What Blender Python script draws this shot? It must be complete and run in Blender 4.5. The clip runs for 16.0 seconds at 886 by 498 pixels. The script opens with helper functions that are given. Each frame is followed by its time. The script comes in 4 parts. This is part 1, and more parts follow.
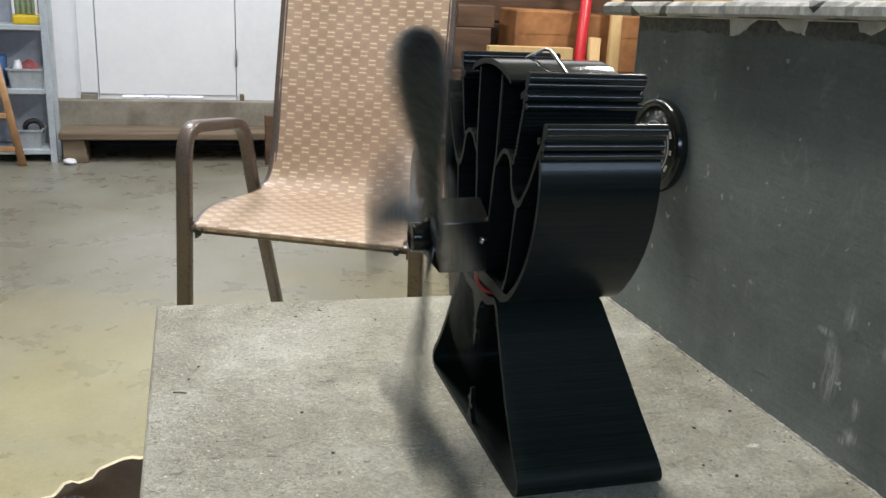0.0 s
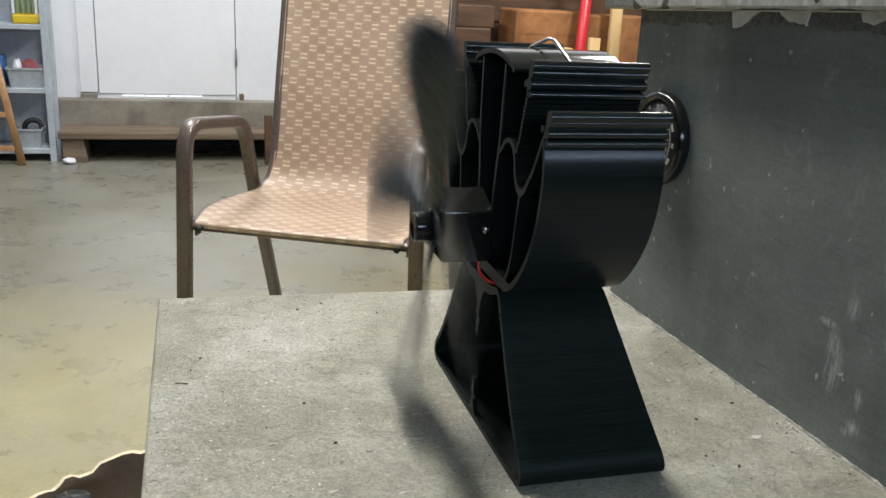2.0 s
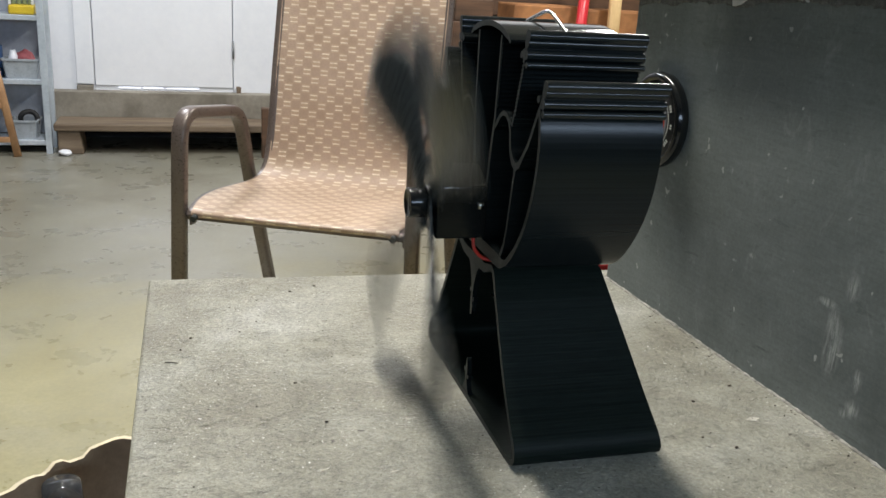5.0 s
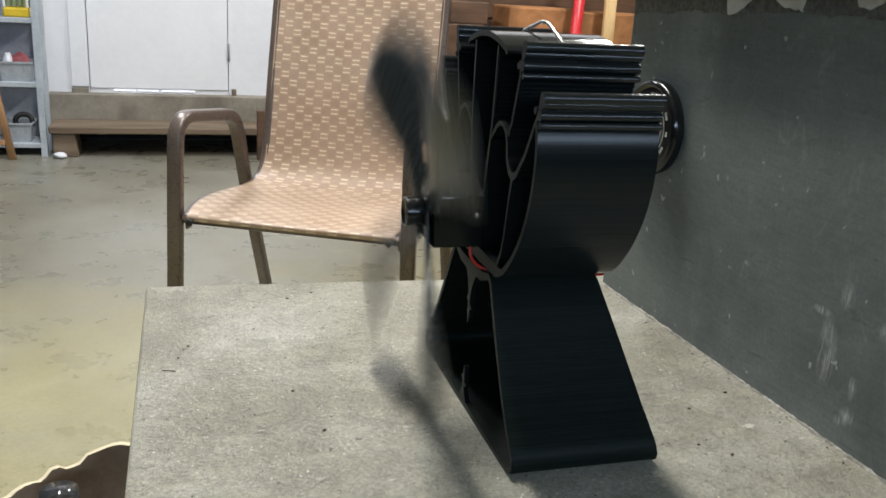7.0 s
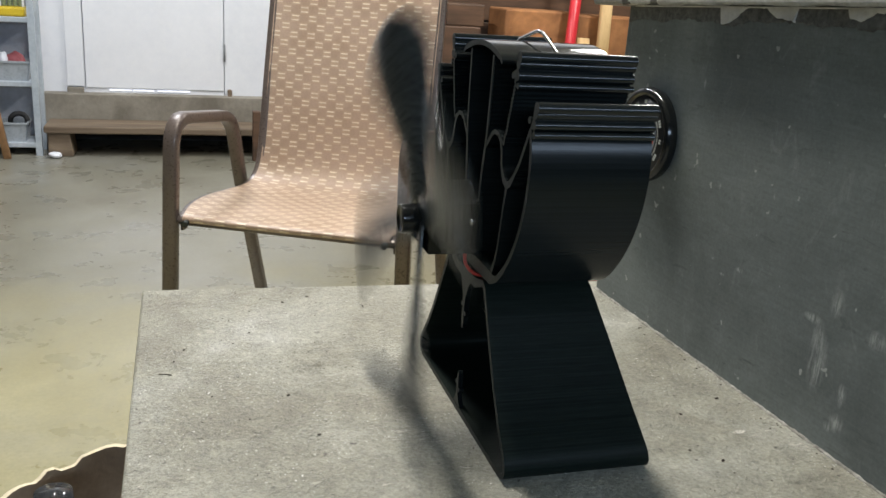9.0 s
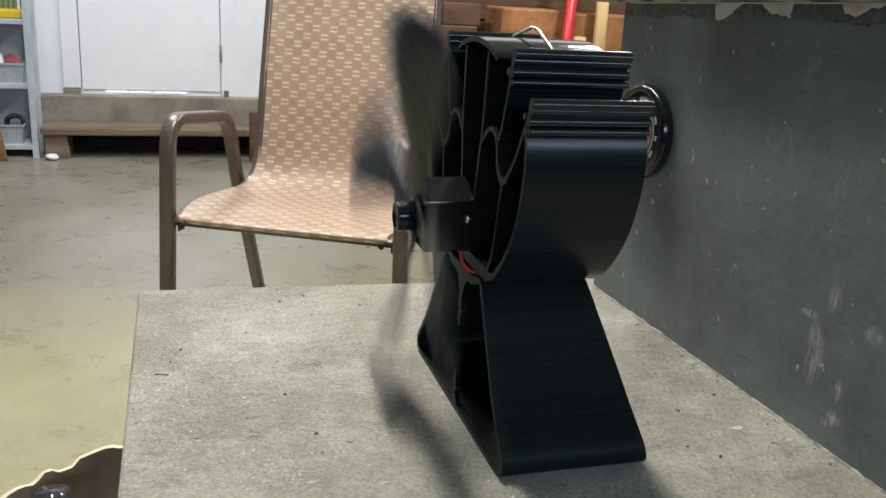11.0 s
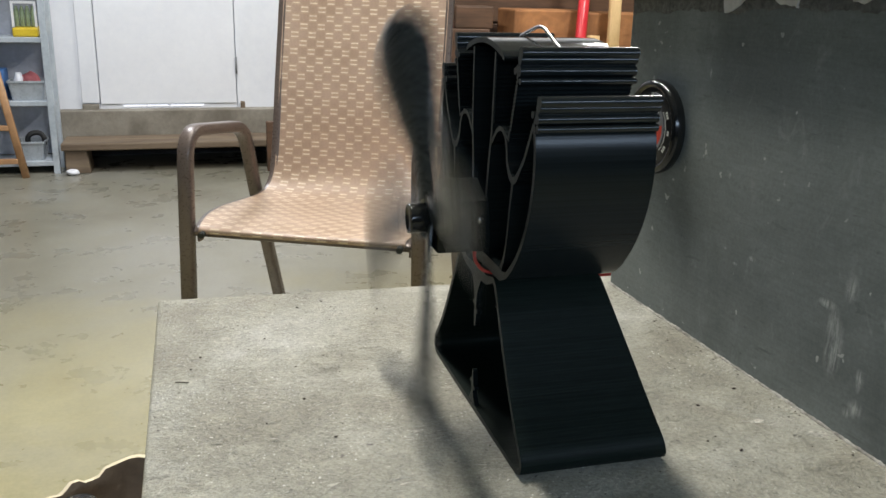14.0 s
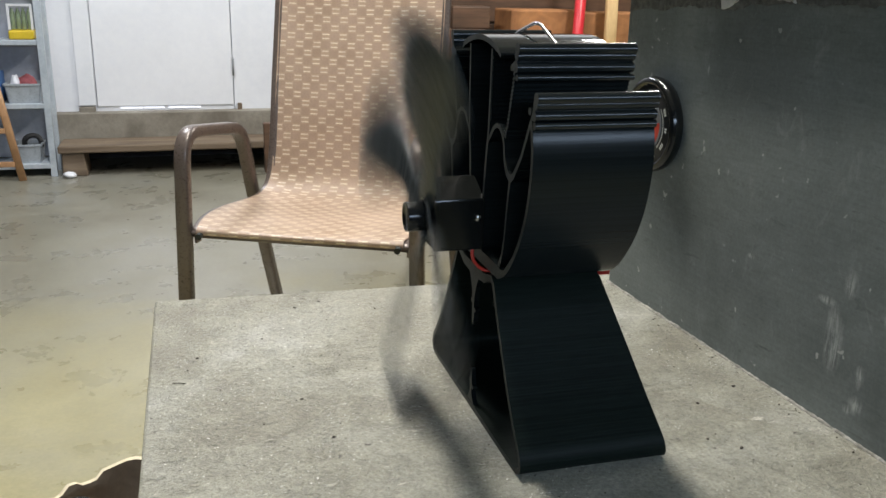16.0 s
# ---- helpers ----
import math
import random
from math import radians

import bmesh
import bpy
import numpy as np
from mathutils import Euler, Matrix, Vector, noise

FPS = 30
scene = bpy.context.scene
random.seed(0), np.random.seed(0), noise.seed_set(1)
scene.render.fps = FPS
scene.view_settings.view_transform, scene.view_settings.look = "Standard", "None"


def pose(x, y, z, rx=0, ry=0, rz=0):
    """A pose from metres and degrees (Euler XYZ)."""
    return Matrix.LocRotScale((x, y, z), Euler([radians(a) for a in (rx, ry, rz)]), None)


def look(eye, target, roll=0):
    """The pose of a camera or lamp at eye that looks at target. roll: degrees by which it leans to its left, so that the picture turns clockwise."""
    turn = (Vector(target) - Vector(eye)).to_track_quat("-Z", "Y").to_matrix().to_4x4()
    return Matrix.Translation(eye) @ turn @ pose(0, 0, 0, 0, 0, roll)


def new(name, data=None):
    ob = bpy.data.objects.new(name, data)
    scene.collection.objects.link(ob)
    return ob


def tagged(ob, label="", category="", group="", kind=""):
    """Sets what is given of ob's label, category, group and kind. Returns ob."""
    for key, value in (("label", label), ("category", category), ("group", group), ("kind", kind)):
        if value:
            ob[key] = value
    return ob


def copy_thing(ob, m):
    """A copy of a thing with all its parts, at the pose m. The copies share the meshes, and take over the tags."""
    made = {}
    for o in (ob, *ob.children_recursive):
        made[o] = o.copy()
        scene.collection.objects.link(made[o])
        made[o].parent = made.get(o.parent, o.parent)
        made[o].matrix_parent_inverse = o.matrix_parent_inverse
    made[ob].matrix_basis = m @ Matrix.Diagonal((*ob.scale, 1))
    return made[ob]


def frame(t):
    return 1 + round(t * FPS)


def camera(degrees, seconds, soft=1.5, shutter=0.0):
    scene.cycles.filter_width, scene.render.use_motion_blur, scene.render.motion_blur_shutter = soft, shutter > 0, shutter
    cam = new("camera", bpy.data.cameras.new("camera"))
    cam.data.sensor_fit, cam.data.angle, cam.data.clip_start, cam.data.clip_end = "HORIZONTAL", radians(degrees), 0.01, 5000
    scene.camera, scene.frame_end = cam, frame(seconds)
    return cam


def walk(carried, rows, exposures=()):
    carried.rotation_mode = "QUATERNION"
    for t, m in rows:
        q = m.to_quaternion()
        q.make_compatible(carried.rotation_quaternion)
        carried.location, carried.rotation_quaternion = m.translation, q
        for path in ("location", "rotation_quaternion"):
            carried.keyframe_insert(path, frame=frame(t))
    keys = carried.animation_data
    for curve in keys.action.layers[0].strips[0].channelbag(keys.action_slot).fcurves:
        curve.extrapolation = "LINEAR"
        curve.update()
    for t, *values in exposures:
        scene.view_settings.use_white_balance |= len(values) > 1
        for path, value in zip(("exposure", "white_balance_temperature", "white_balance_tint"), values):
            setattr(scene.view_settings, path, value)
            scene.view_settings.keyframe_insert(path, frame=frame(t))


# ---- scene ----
cam = camera(53.2, 16.0, 1.5, 0.95)
PATH = [
    (0, (-0.33, -0.619, 0.247), (0.204, 1.215, -0.346), 3.0),
    (0.5, (-0.332, -0.617, 0.246), (0.2, 1.217, -0.348), 3.0),
    (1, (-0.331, -0.618, 0.243), (0.202, 1.216, -0.35), 3.0),
    (1.5, (-0.331, -0.619, 0.242), (0.204, 1.215, -0.351), 3.1),
    (2, (-0.332, -0.62, 0.241), (0.204, 1.214, -0.349), 3.1),
    (2.5, (-0.33, -0.619, 0.237), (0.208, 1.216, -0.349), 3.3),
    (3, (-0.33, -0.619, 0.235), (0.209, 1.214, -0.353), 3.4),
    (3.5, (-0.329, -0.619, 0.233), (0.211, 1.214, -0.358), 3.4),
    (4, (-0.329, -0.618, 0.231), (0.211, 1.215, -0.362), 3.5),
    (6.5, (-0.328, -0.616, 0.228), (0.219, 1.212, -0.372), 3.4),
    (7, (-0.33, -0.617, 0.233), (0.222, 1.211, -0.36), 3.5),
    (7.5, (-0.332, -0.617, 0.239), (0.221, 1.212, -0.35), 3.5),
    (8, (-0.336, -0.619, 0.242), (0.221, 1.209, -0.346), 3.7),
    (8.5, (-0.333, -0.62, 0.239), (0.229, 1.207, -0.349), 3.8),
    (9, (-0.331, -0.62, 0.237), (0.232, 1.206, -0.353), 3.9),
    (11.5, (-0.329, -0.62, 0.235), (0.239, 1.205, -0.355), 3.5),
    (12, (-0.323, -0.621, 0.229), (0.244, 1.204, -0.359), 3.4),
    (12.5, (-0.322, -0.62, 0.227), (0.239, 1.209, -0.358), 2.6),
    (13, (-0.325, -0.622, 0.235), (0.226, 1.21, -0.347), 1.9),
    (13.5, (-0.324, -0.624, 0.234), (0.222, 1.21, -0.348), 1.8),
    (14, (-0.327, -0.623, 0.235), (0.197, 1.217, -0.349), 1.5),
    (14.5, (-0.329, -0.621, 0.235), (0.197, 1.217, -0.349), 1.4),
    (15, (-0.327, -0.621, 0.233), (0.2, 1.218, -0.351), 1.2),
    (15.5, (-0.326, -0.621, 0.233), (0.201, 1.218, -0.35), 1.2),
    (16, (-0.326, -0.621, 0.233), (0.202, 1.218, -0.349), 1.2),
]
walk(cam, [(t, look(eye, target, roll)) for t, eye, target, roll in PATH])

# ---- light ----
FLOOR = -0.62
CEIL = 1.95
world = bpy.data.worlds.new("world")
world.use_nodes = True
world.node_tree.nodes["Background"].inputs["Color"].default_value = (0.8, 0.9, 1.0, 1)
world.node_tree.nodes["Background"].inputs["Strength"].default_value = 0.3
scene.world = world
scene.view_settings.exposure = 0.0


def area_lamp(name, place, target, sx, sy, watts, colour):
    data = bpy.data.lights.new(name, "AREA")
    data.shape, data.size, data.size_y, data.energy, data.color = "RECTANGLE", sx, sy, watts, colour
    ob = new(name, data)
    # lamps that hang level keep their length along y
    level = place[:2] == target[:2]
    ob.matrix_world = pose(*place) if level else look(place, target)
    return ob


area_lamp("tube_light", (-0.31, 0.66, CEIL - 0.10), (-0.31, 0.66, 0), 0.12, 1.15, 46, (1.0, 0.955, 0.875))
# two further tubes added out of view to brighten far wall and clutter
area_lamp("tube_light", (-0.65, 2.4, CEIL - 0.10), (-0.65, 2.4, 0), 0.16, 1.2, 38, (0.88, 0.92, 0.98))
area_lamp("tube_light", (1.5, 2.2, CEIL - 0.10), (1.5, 2.2, 0), 0.16, 1.2, 60, (1.0, 0.98, 0.94))
area_lamp("window_daylight", (-0.1, -2.62, 0.80), (-0.2, 0, 0.30), 3.0, 0.32, 35, (0.60, 0.77, 1.0))


# ---- materials ----
def material(name, colour, rough=0.5, metal=0.0):
    m = bpy.data.materials.new(name)
    m.use_nodes = True
    b = m.node_tree.nodes["Principled BSDF"]
    b.inputs["Base Color"].default_value = (*colour, 1)
    b.inputs["Roughness"].default_value = rough
    b.inputs["Metallic"].default_value = metal
    return m


def node(m, kind, **inputs):
    n = m.node_tree.nodes.new(kind)
    for key, value in inputs.items():
        n.inputs[key.replace("_", " ")].default_value = value
    return n


def link(m, a, b):
    m.node_tree.links.new(a, b)


def ramp(m, fac, stops):
    r = m.node_tree.nodes.new("ShaderNodeValToRGB")
    els = r.color_ramp.elements
    while len(els) < len(stops):
        els.new(0.5)
    for e, (pos, col) in zip(els, stops):
        e.position = pos
        e.color = (*col, 1) if len(col) == 3 else col
    link(m, fac, r.inputs["Fac"])
    return r.outputs["Color"]


def grey(v):
    return (v, v, v)


def coords(m, scale=(1, 1, 1), space="Object"):
    t = m.node_tree.nodes.new("ShaderNodeTexCoord")
    p = m.node_tree.nodes.new("ShaderNodeMapping")
    p.inputs["Scale"].default_value = scale
    link(m, t.outputs[space], p.inputs["Vector"])
    return p.outputs["Vector"]


def noise_fac(m, vec, scale, detail=5, rough=0.55, distort=0.0):
    n = node(m, "ShaderNodeTexNoise", Scale=scale, Detail=detail, Roughness=rough, Distortion=distort)
    link(m, vec, n.inputs["Vector"])
    return n.outputs["Fac"]


def mix(m, fac, a, b, mode="MIX"):
    n = m.node_tree.nodes.new("ShaderNodeMix")
    n.data_type, n.blend_type = "RGBA", mode
    for value, sock in ((fac, n.inputs[0]), (a, n.inputs[6]), (b, n.inputs[7])):
        if isinstance(value, (int, float)):
            sock.default_value = value
        elif isinstance(value, tuple):
            sock.default_value = (*value, 1)
        else:
            link(m, value, sock)
    return n.outputs[2]


def bump(m, height, strength, distance=0.001):
    n = node(m, "ShaderNodeBump", Strength=strength, Distance=distance)
    link(m, height, n.inputs["Height"])
    link(m, n.outputs["Normal"], m.node_tree.nodes["Principled BSDF"].inputs["Normal"])


def shade(m, colour=None, rough=None):
    b = m.node_tree.nodes["Principled BSDF"]
    if colour is not None:
        link(m, colour, b.inputs["Base Color"])
    if rough is not None:
        link(m, rough, b.inputs["Roughness"])


def mottled(name, dark, light, scale, rough=0.5, metal=0.0, grain=8.0, relief=0.2, depth=0.001, stretch=(1, 1, 1)):
    """Two scales of variation between two colours, with a fine relief."""
    m = material(name, light, rough, metal)
    v = coords(m, stretch)
    big = noise_fac(m, v, scale, 6, 0.6, 0.3)
    fine = noise_fac(m, v, scale * grain, 4, 0.65)
    c = ramp(m, big, [(0.3, dark), (0.7, light)])
    c = mix(m, 0.35, c, ramp(m, fine, [(0.3, grey(0.35)), (0.7, grey(0.65))]), "OVERLAY")
    shade(m, c, ramp(m, fine, [(0.2, grey(max(0.02, rough - 0.1))), (0.8, grey(min(1, rough + 0.12)))]))
    bump(m, fine, relief, depth)
    return m


def make_plate_metal():
    m = material("weathered_plate", (0.3, 0.29, 0.27), 0.42, 0.0)
    v = coords(m)
    big = noise_fac(m, v, 8, 5, 0.6, 0.5)
    mid = noise_fac(m, v, 70, 6, 0.7, 0.15)
    fine = noise_fac(m, v, 480, 3, 0.75)
    c = ramp(m, big, [(0.36, (0.268, 0.256, 0.205)), (0.48, (0.325, 0.318, 0.262)), (0.60, (0.388, 0.384, 0.332)), (0.68, (0.448, 0.446, 0.408))])
    c = mix(m, 0.36, c, ramp(m, mid, [(0.32, grey(0.28)), (0.5, grey(0.5)), (0.68, grey(0.72))]), "OVERLAY")
    c = mix(m, 0.46, c, ramp(m, fine, [(0.30, grey(0.15)), (0.5, grey(0.5)), (0.70, grey(0.85))]), "OVERLAY")
    wide = noise_fac(m, v, 22, 4, 0.6, 0.6)
    c = mix(m, 0.5, c, ramp(m, wide, [(0.38, (0.40, 0.39, 0.36)), (0.62, (0.57, 0.57, 0.56))]), "OVERLAY")
    zone = ramp(m, noise_fac(m, v, 13, 4, 0.6, 0.8), [(0.50, grey(0.04)), (0.60, grey(1))])
    # shiny flakes in clusters, part of their glint put into the pale colour
    flake = ramp(m, noise_fac(m, coords(m, (0.55, 1.3, 1)), 170, 5, 0.75, 0.8), [(0.59, grey(0)), (0.64, grey(1))])
    both = mix(m, 1.0, zone, flake, "MULTIPLY")
    c = mix(m, both, c, (0.74, 0.71, 0.62))
    # small bright glints painted into the colour
    painted_glint = ramp(m, noise_fac(m, v, 560, 2, 0.5), [(0.68, grey(0)), (0.71, grey(0.95))])
    where = ramp(m, noise_fac(m, v, 17, 4, 0.6, 0.5), [(0.44, grey(0.12)), (0.58, grey(1))])
    c = mix(m, mix(m, 1.0, painted_glint, where, "MULTIPLY"), c, (0.90, 0.89, 0.84))
    pits = ramp(m, noise_fac(m, v, 230, 2, 0.5), [(0.22, grey(0.85)), (0.30, grey(0))])
    c = mix(m, pits, c, (0.075, 0.065, 0.055))
    r = mix(m, both, ramp(m, mid, [(0.3, grey(0.30)), (0.7, grey(0.52))]), (0.16, 0.16, 0.16))
    shade(m, c, r)
    h = mix(m, 0.4, mix(m, 0.18, mid, flake), fine)
    bump(m, h, 1.0, 0.0038)
    return m


# chalky scuffs on the box side: place along and up the side, half length, half height
SCUFFS = [(-0.2485, 0.047, 0.0085, 0.019), (-0.246, 0.060, 0.005, 0.010), (-0.270, 0.036, 0.004, 0.008), (-0.2705, 0.020, 0.006, 0.006), (-0.265, 0.015, 0.004, 0.003),
          (-0.240, 0.069, 0.009, 0.003), (-0.255, 0.082, 0.006, 0.008), (-0.285, 0.074, 0.008, 0.006), (-0.140, 0.120, 0.0019, 0.0026), (-0.192, 0.126, 0.0018, 0.0024),
          (-0.108, 0.181, 0.0014, 0.004), (-0.145, 0.073, 0.0030, 0.0012), (-0.156, 0.066, 0.0035, 0.0012), (-0.172, 0.074, 0.004, 0.002)]


def make_box_paint():
    m = material("dark_box_paint", (0.1, 0.105, 0.1), 0.45)
    v = coords(m)
    big = noise_fac(m, v, 6, 6, 0.62, 0.7)
    c = ramp(m, big, [(0.34, (0.130, 0.147, 0.143)), (0.66, (0.234, 0.259, 0.253))])
    streak = noise_fac(m, coords(m, (1, 14, 120)), 3, 4, 0.6)
    c = mix(m, 0.2, c, ramp(m, streak, [(0.3, grey(0.35)), (0.7, grey(0.65))]), "OVERLAY")
    smear = noise_fac(m, coords(m, (1, 2.6, 1.0)), 19, 8, 0.74, 1.4)
    smear = ramp(m, smear, [(0.57, grey(0)), (0.76, grey(0.40))])
    c = mix(m, smear, c, (0.42, 0.44, 0.425))
    dark = ramp(m, noise_fac(m, coords(m, (1, 1.5, 5)), 22, 5, 0.7, 0.8), [(0.60, grey(0)), (0.72, grey(0.55))])
    c = mix(m, dark, c, (0.095, 0.105, 0.102))
    chalk = ramp(m, noise_fac(m, coords(m, (1, 1, 0.14)), 420, 5, 0.7, 0.4), [(0.40, grey(0)), (0.62, grey(0.80))])
    for y, z, ry, rz in SCUFFS:
        place = m.node_tree.nodes.new("ShaderNodeMapping")
        place.vector_type = "TEXTURE"
        place.inputs["Location"].default_value = (0, y, z - FLOOR)
        place.inputs["Scale"].default_value = (1, ry, rz)
        link(m, coords(m), place.inputs["Vector"])
        far = m.node_tree.nodes.new("ShaderNodeVectorMath")
        far.operation = "LENGTH"
        link(m, place.outputs["Vector"], far.inputs[0])
        spot = ramp(m, far.outputs["Value"], [(0.25, grey(1)), (1.0, grey(0))])
        c = mix(m, mix(m, 1.0, spot, chalk, "MULTIPLY"), c, (0.56, 0.58, 0.56))
    specks = ramp(m, noise_fac(m, v, 120, 2, 0.5), [(0.715, grey(0)), (0.745, grey(0.8))])
    c = mix(m, specks, c, (0.50, 0.51, 0.49))
    hair = ramp(m, noise_fac(m, coords(m, (1, 30, 420), "Object"), 1.6, 3, 0.7, 0.6), [(0.34, grey(0.30)), (0.5, grey(0.5)), (0.66, grey(0.70))])
    c = mix(m, 0.10, c, hair, "OVERLAY")
    c = mix(m, 0.18, c, ramp(m, noise_fac(m, v, 420, 4, 0.7), [(0.3, grey(0.2)), (0.7, grey(0.8))]), "OVERLAY")
    fine = noise_fac(m, v, 300, 3, 0.6)
    m.node_tree.nodes["Principled BSDF"].inputs["Specular IOR Level"].default_value = 0.16
    shade(m, c, ramp(m, smear, [(0.0, grey(0.50)), (0.4, grey(0.68))]))
    bump(m, mix(m, 0.5, fine, streak), 0.2, 0.0008)
    return m


def make_lip_metal():
    m = material("flaking_lip", (0.2, 0.2, 0.19), 0.55, 0.0)
    v = coords(m)
    warp = node(m, "ShaderNodeTexNoise", Scale=45.0, Detail=4.0, Roughness=0.6)
    link(m, v, warp.inputs["Vector"])
    drift = mix(m, 0.012, v, warp.outputs["Color"], "ADD")
    cells = node(m, "ShaderNodeTexVoronoi", Scale=21.0)
    link(m, drift, cells.inputs["Vector"])
    tell = m.node_tree.nodes.new("ShaderNodeSeparateColor")
    link(m, cells.outputs["Color"], tell.inputs["Color"])
    flakes = tell.outputs["Red"]
    c = ramp(m, flakes, [(0.0, (0.085, 0.083, 0.080)), (0.38, (0.125, 0.123, 0.119)), (0.66, (0.24, 0.24, 0.232)), (0.80, (0.52, 0.52, 0.505))])
    m.node_tree.nodes[-1].color_ramp.interpolation = "CONSTANT"
    fine = noise_fac(m, v, 260, 4, 0.7)
    c = mix(m, 0.6, c, ramp(m, fine, [(0.3, grey(0.3)), (0.7, grey(0.7))]), "OVERLAY")
    shade(m, c)
    bump(m, flakes, 0.5, 0.0015)
    return m


def make_black_anodised(name, rough, spec, tone=1.0, brushed=0.10, hue=(1.0, 1.0, 1.0)):
    m = material(name, (0.006, 0.007, 0.008), rough, 0.0)
    b = m.node_tree.nodes["Principled BSDF"]
    b.inputs["Specular IOR Level"].default_value = spec
    line = noise_fac(m, coords(m, (6, 900, 900)), 1.0, 3, 0.6)
    c = ramp(m, line, [(0.3, tuple(k * tone * h for k, h in zip((0.0065, 0.0088, 0.0090), hue))), (0.7, tuple(k * tone * h for k, h in zip((0.0120, 0.0155, 0.0160), hue)))])
    wide = noise_fac(m, coords(m, (4, 60, 60)), 1.0, 3, 0.6)
    r = mix(m, 0.5, ramp(m, line, [(0.3, grey(rough - 0.05)), (0.7, grey(rough + 0.06))]), ramp(m, wide, [(0.3, grey(rough - 0.03)), (0.7, grey(rough + 0.06))]))
    shade(m, c, r)
    if brushed > 0.2:
        c = mix(m, 0.38, c, ramp(m, noise_fac(m, coords(m, (60, 900, 900)), 1.0, 5, 0.75), [(0.35, grey(0.22)), (0.65, grey(0.80))]), "OVERLAY")
        shade(m, c)
    bump(m, line, brushed, 0.0003)
    return m


def make_sling():
    m = material("woven_sling", (0.35, 0.24, 0.16), 0.42)
    t = m.node_tree.nodes.new("ShaderNodeUVMap")
    sep = m.node_tree.nodes.new("ShaderNodeSeparateXYZ")
    link(m, t.outputs["UV"], sep.inputs["Vector"])

    def mm(op, a, b=0.0, c=0.0):
        n = m.node_tree.nodes.new("ShaderNodeMath")
        n.operation = op
        for value, sock in zip((a, b, c), n.inputs):
            if isinstance(value, (int, float)):
                sock.default_value = value
            else:
                link(m, value, sock)
        return n.outputs[0]
    u, v = sep.outputs["X"], sep.outputs["Y"]
    # cells 20 mm wide and 18 mm high, laid as a chequer of raised dashes and plain weave
    cu, cv = mm("DIVIDE", u, 0.0200), mm("DIVIDE", v, 0.0176)
    odd = mm("FLOORED_MODULO", mm("ADD", mm("FLOOR", cu), mm("FLOOR", cv)), 2.0)
    fu, fv = mm("FRACT", cu), mm("FRACT", cv)
    dash = mm("LESS_THAN", mm("ABSOLUTE", mm("SUBTRACT", mm("FRACT", mm("MULTIPLY", fv, 2.0)), 0.5)), 0.15)
    edge = mm("LESS_THAN", mm("ABSOLUTE", mm("SUBTRACT", fu, 0.5)), 0.40)
    light = mm("MULTIPLY", mm("MULTIPLY", dash, edge), odd)
    vec = coords(m)
    patch = noise_fac(m, vec, 7, 4, 0.6)
    col_a = ramp(m, patch, [(0.35, (0.385, 0.268, 0.190)), (0.65, (0.48, 0.352, 0.270))])
    warp = mm("FRACT", mm("MULTIPLY", cu, 6.0))
    col_b = mix(m, mm("MULTIPLY", odd, 0.42), col_a, (0.54, 0.412, 0.298))
    patchy = ramp(m, noise_fac(m, vec, 60, 3, 0.6), [(0.32, grey(0.45)), (0.58, grey(1))])
    c = mix(m, mix(m, 1.0, light, patchy, "MULTIPLY"), col_b, (0.78, 0.68, 0.54))
    c = mix(m, 0.18, c, ramp(m, warp, [(0.0, grey(0.2)), (0.5, grey(0.8)), (1.0, grey(0.2))]), "OVERLAY")
    fine = noise_fac(m, vec, 500, 2, 0.6)
    c = mix(m, 0.3, c, ramp(m, fine, [(0.3, grey(0.3)), (0.7, grey(0.7))]), "OVERLAY")
    shade(m, c)
    bump(m, mm("ADD", light, mm("MULTIPLY", warp, 0.3)), 0.5, 0.001)
    return m


def make_floor():
    m = material("polished_concrete", (0.33, 0.32, 0.25), 0.3)
    v = coords(m)
    big = noise_fac(m, v, 1.6, 6, 0.6, 0.5)
    c = ramp(m, big, [(0.3, (0.170, 0.156, 0.116)), (0.5, (0.222, 0.211, 0.165)), (0.7, (0.262, 0.254, 0.220))])
    # near floor coloured lighter and warmer, with a ragged edge, for the light there
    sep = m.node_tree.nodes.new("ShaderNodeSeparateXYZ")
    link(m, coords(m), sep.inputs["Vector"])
    patchy = m.node_tree.nodes.new("ShaderNodeMath")
    patchy.operation = "MULTIPLY_ADD"
    link(m, big, patchy.inputs[0])
    patchy.inputs[1].default_value = 1.6
    link(m, sep.outputs["Y"], patchy.inputs[2])
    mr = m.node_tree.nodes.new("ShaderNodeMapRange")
    link(m, patchy.outputs[0], mr.inputs["Value"])
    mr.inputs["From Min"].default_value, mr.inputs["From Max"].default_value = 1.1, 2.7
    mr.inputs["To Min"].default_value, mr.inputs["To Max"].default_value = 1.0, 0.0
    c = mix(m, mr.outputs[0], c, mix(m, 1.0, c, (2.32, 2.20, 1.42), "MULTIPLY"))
    stain = noise_fac(m, v, 9, 6, 0.60, 0.15)
    c = mix(m, 0.34, c, ramp(m, stain, [(0.3, grey(0.34)), (0.65, grey(0.62))]), "OVERLAY")
    fine = noise_fac(m, v, 120, 3, 0.6)
    c = mix(m, 0.25, c, ramp(m, fine, [(0.3, grey(0.35)), (0.7, grey(0.65))]), "OVERLAY")
    shade(m, c, ramp(m, stain, [(0.3, grey(0.22)), (0.7, grey(0.42))]))
    bump(m, stain, 0.08, 0.002)
    return m


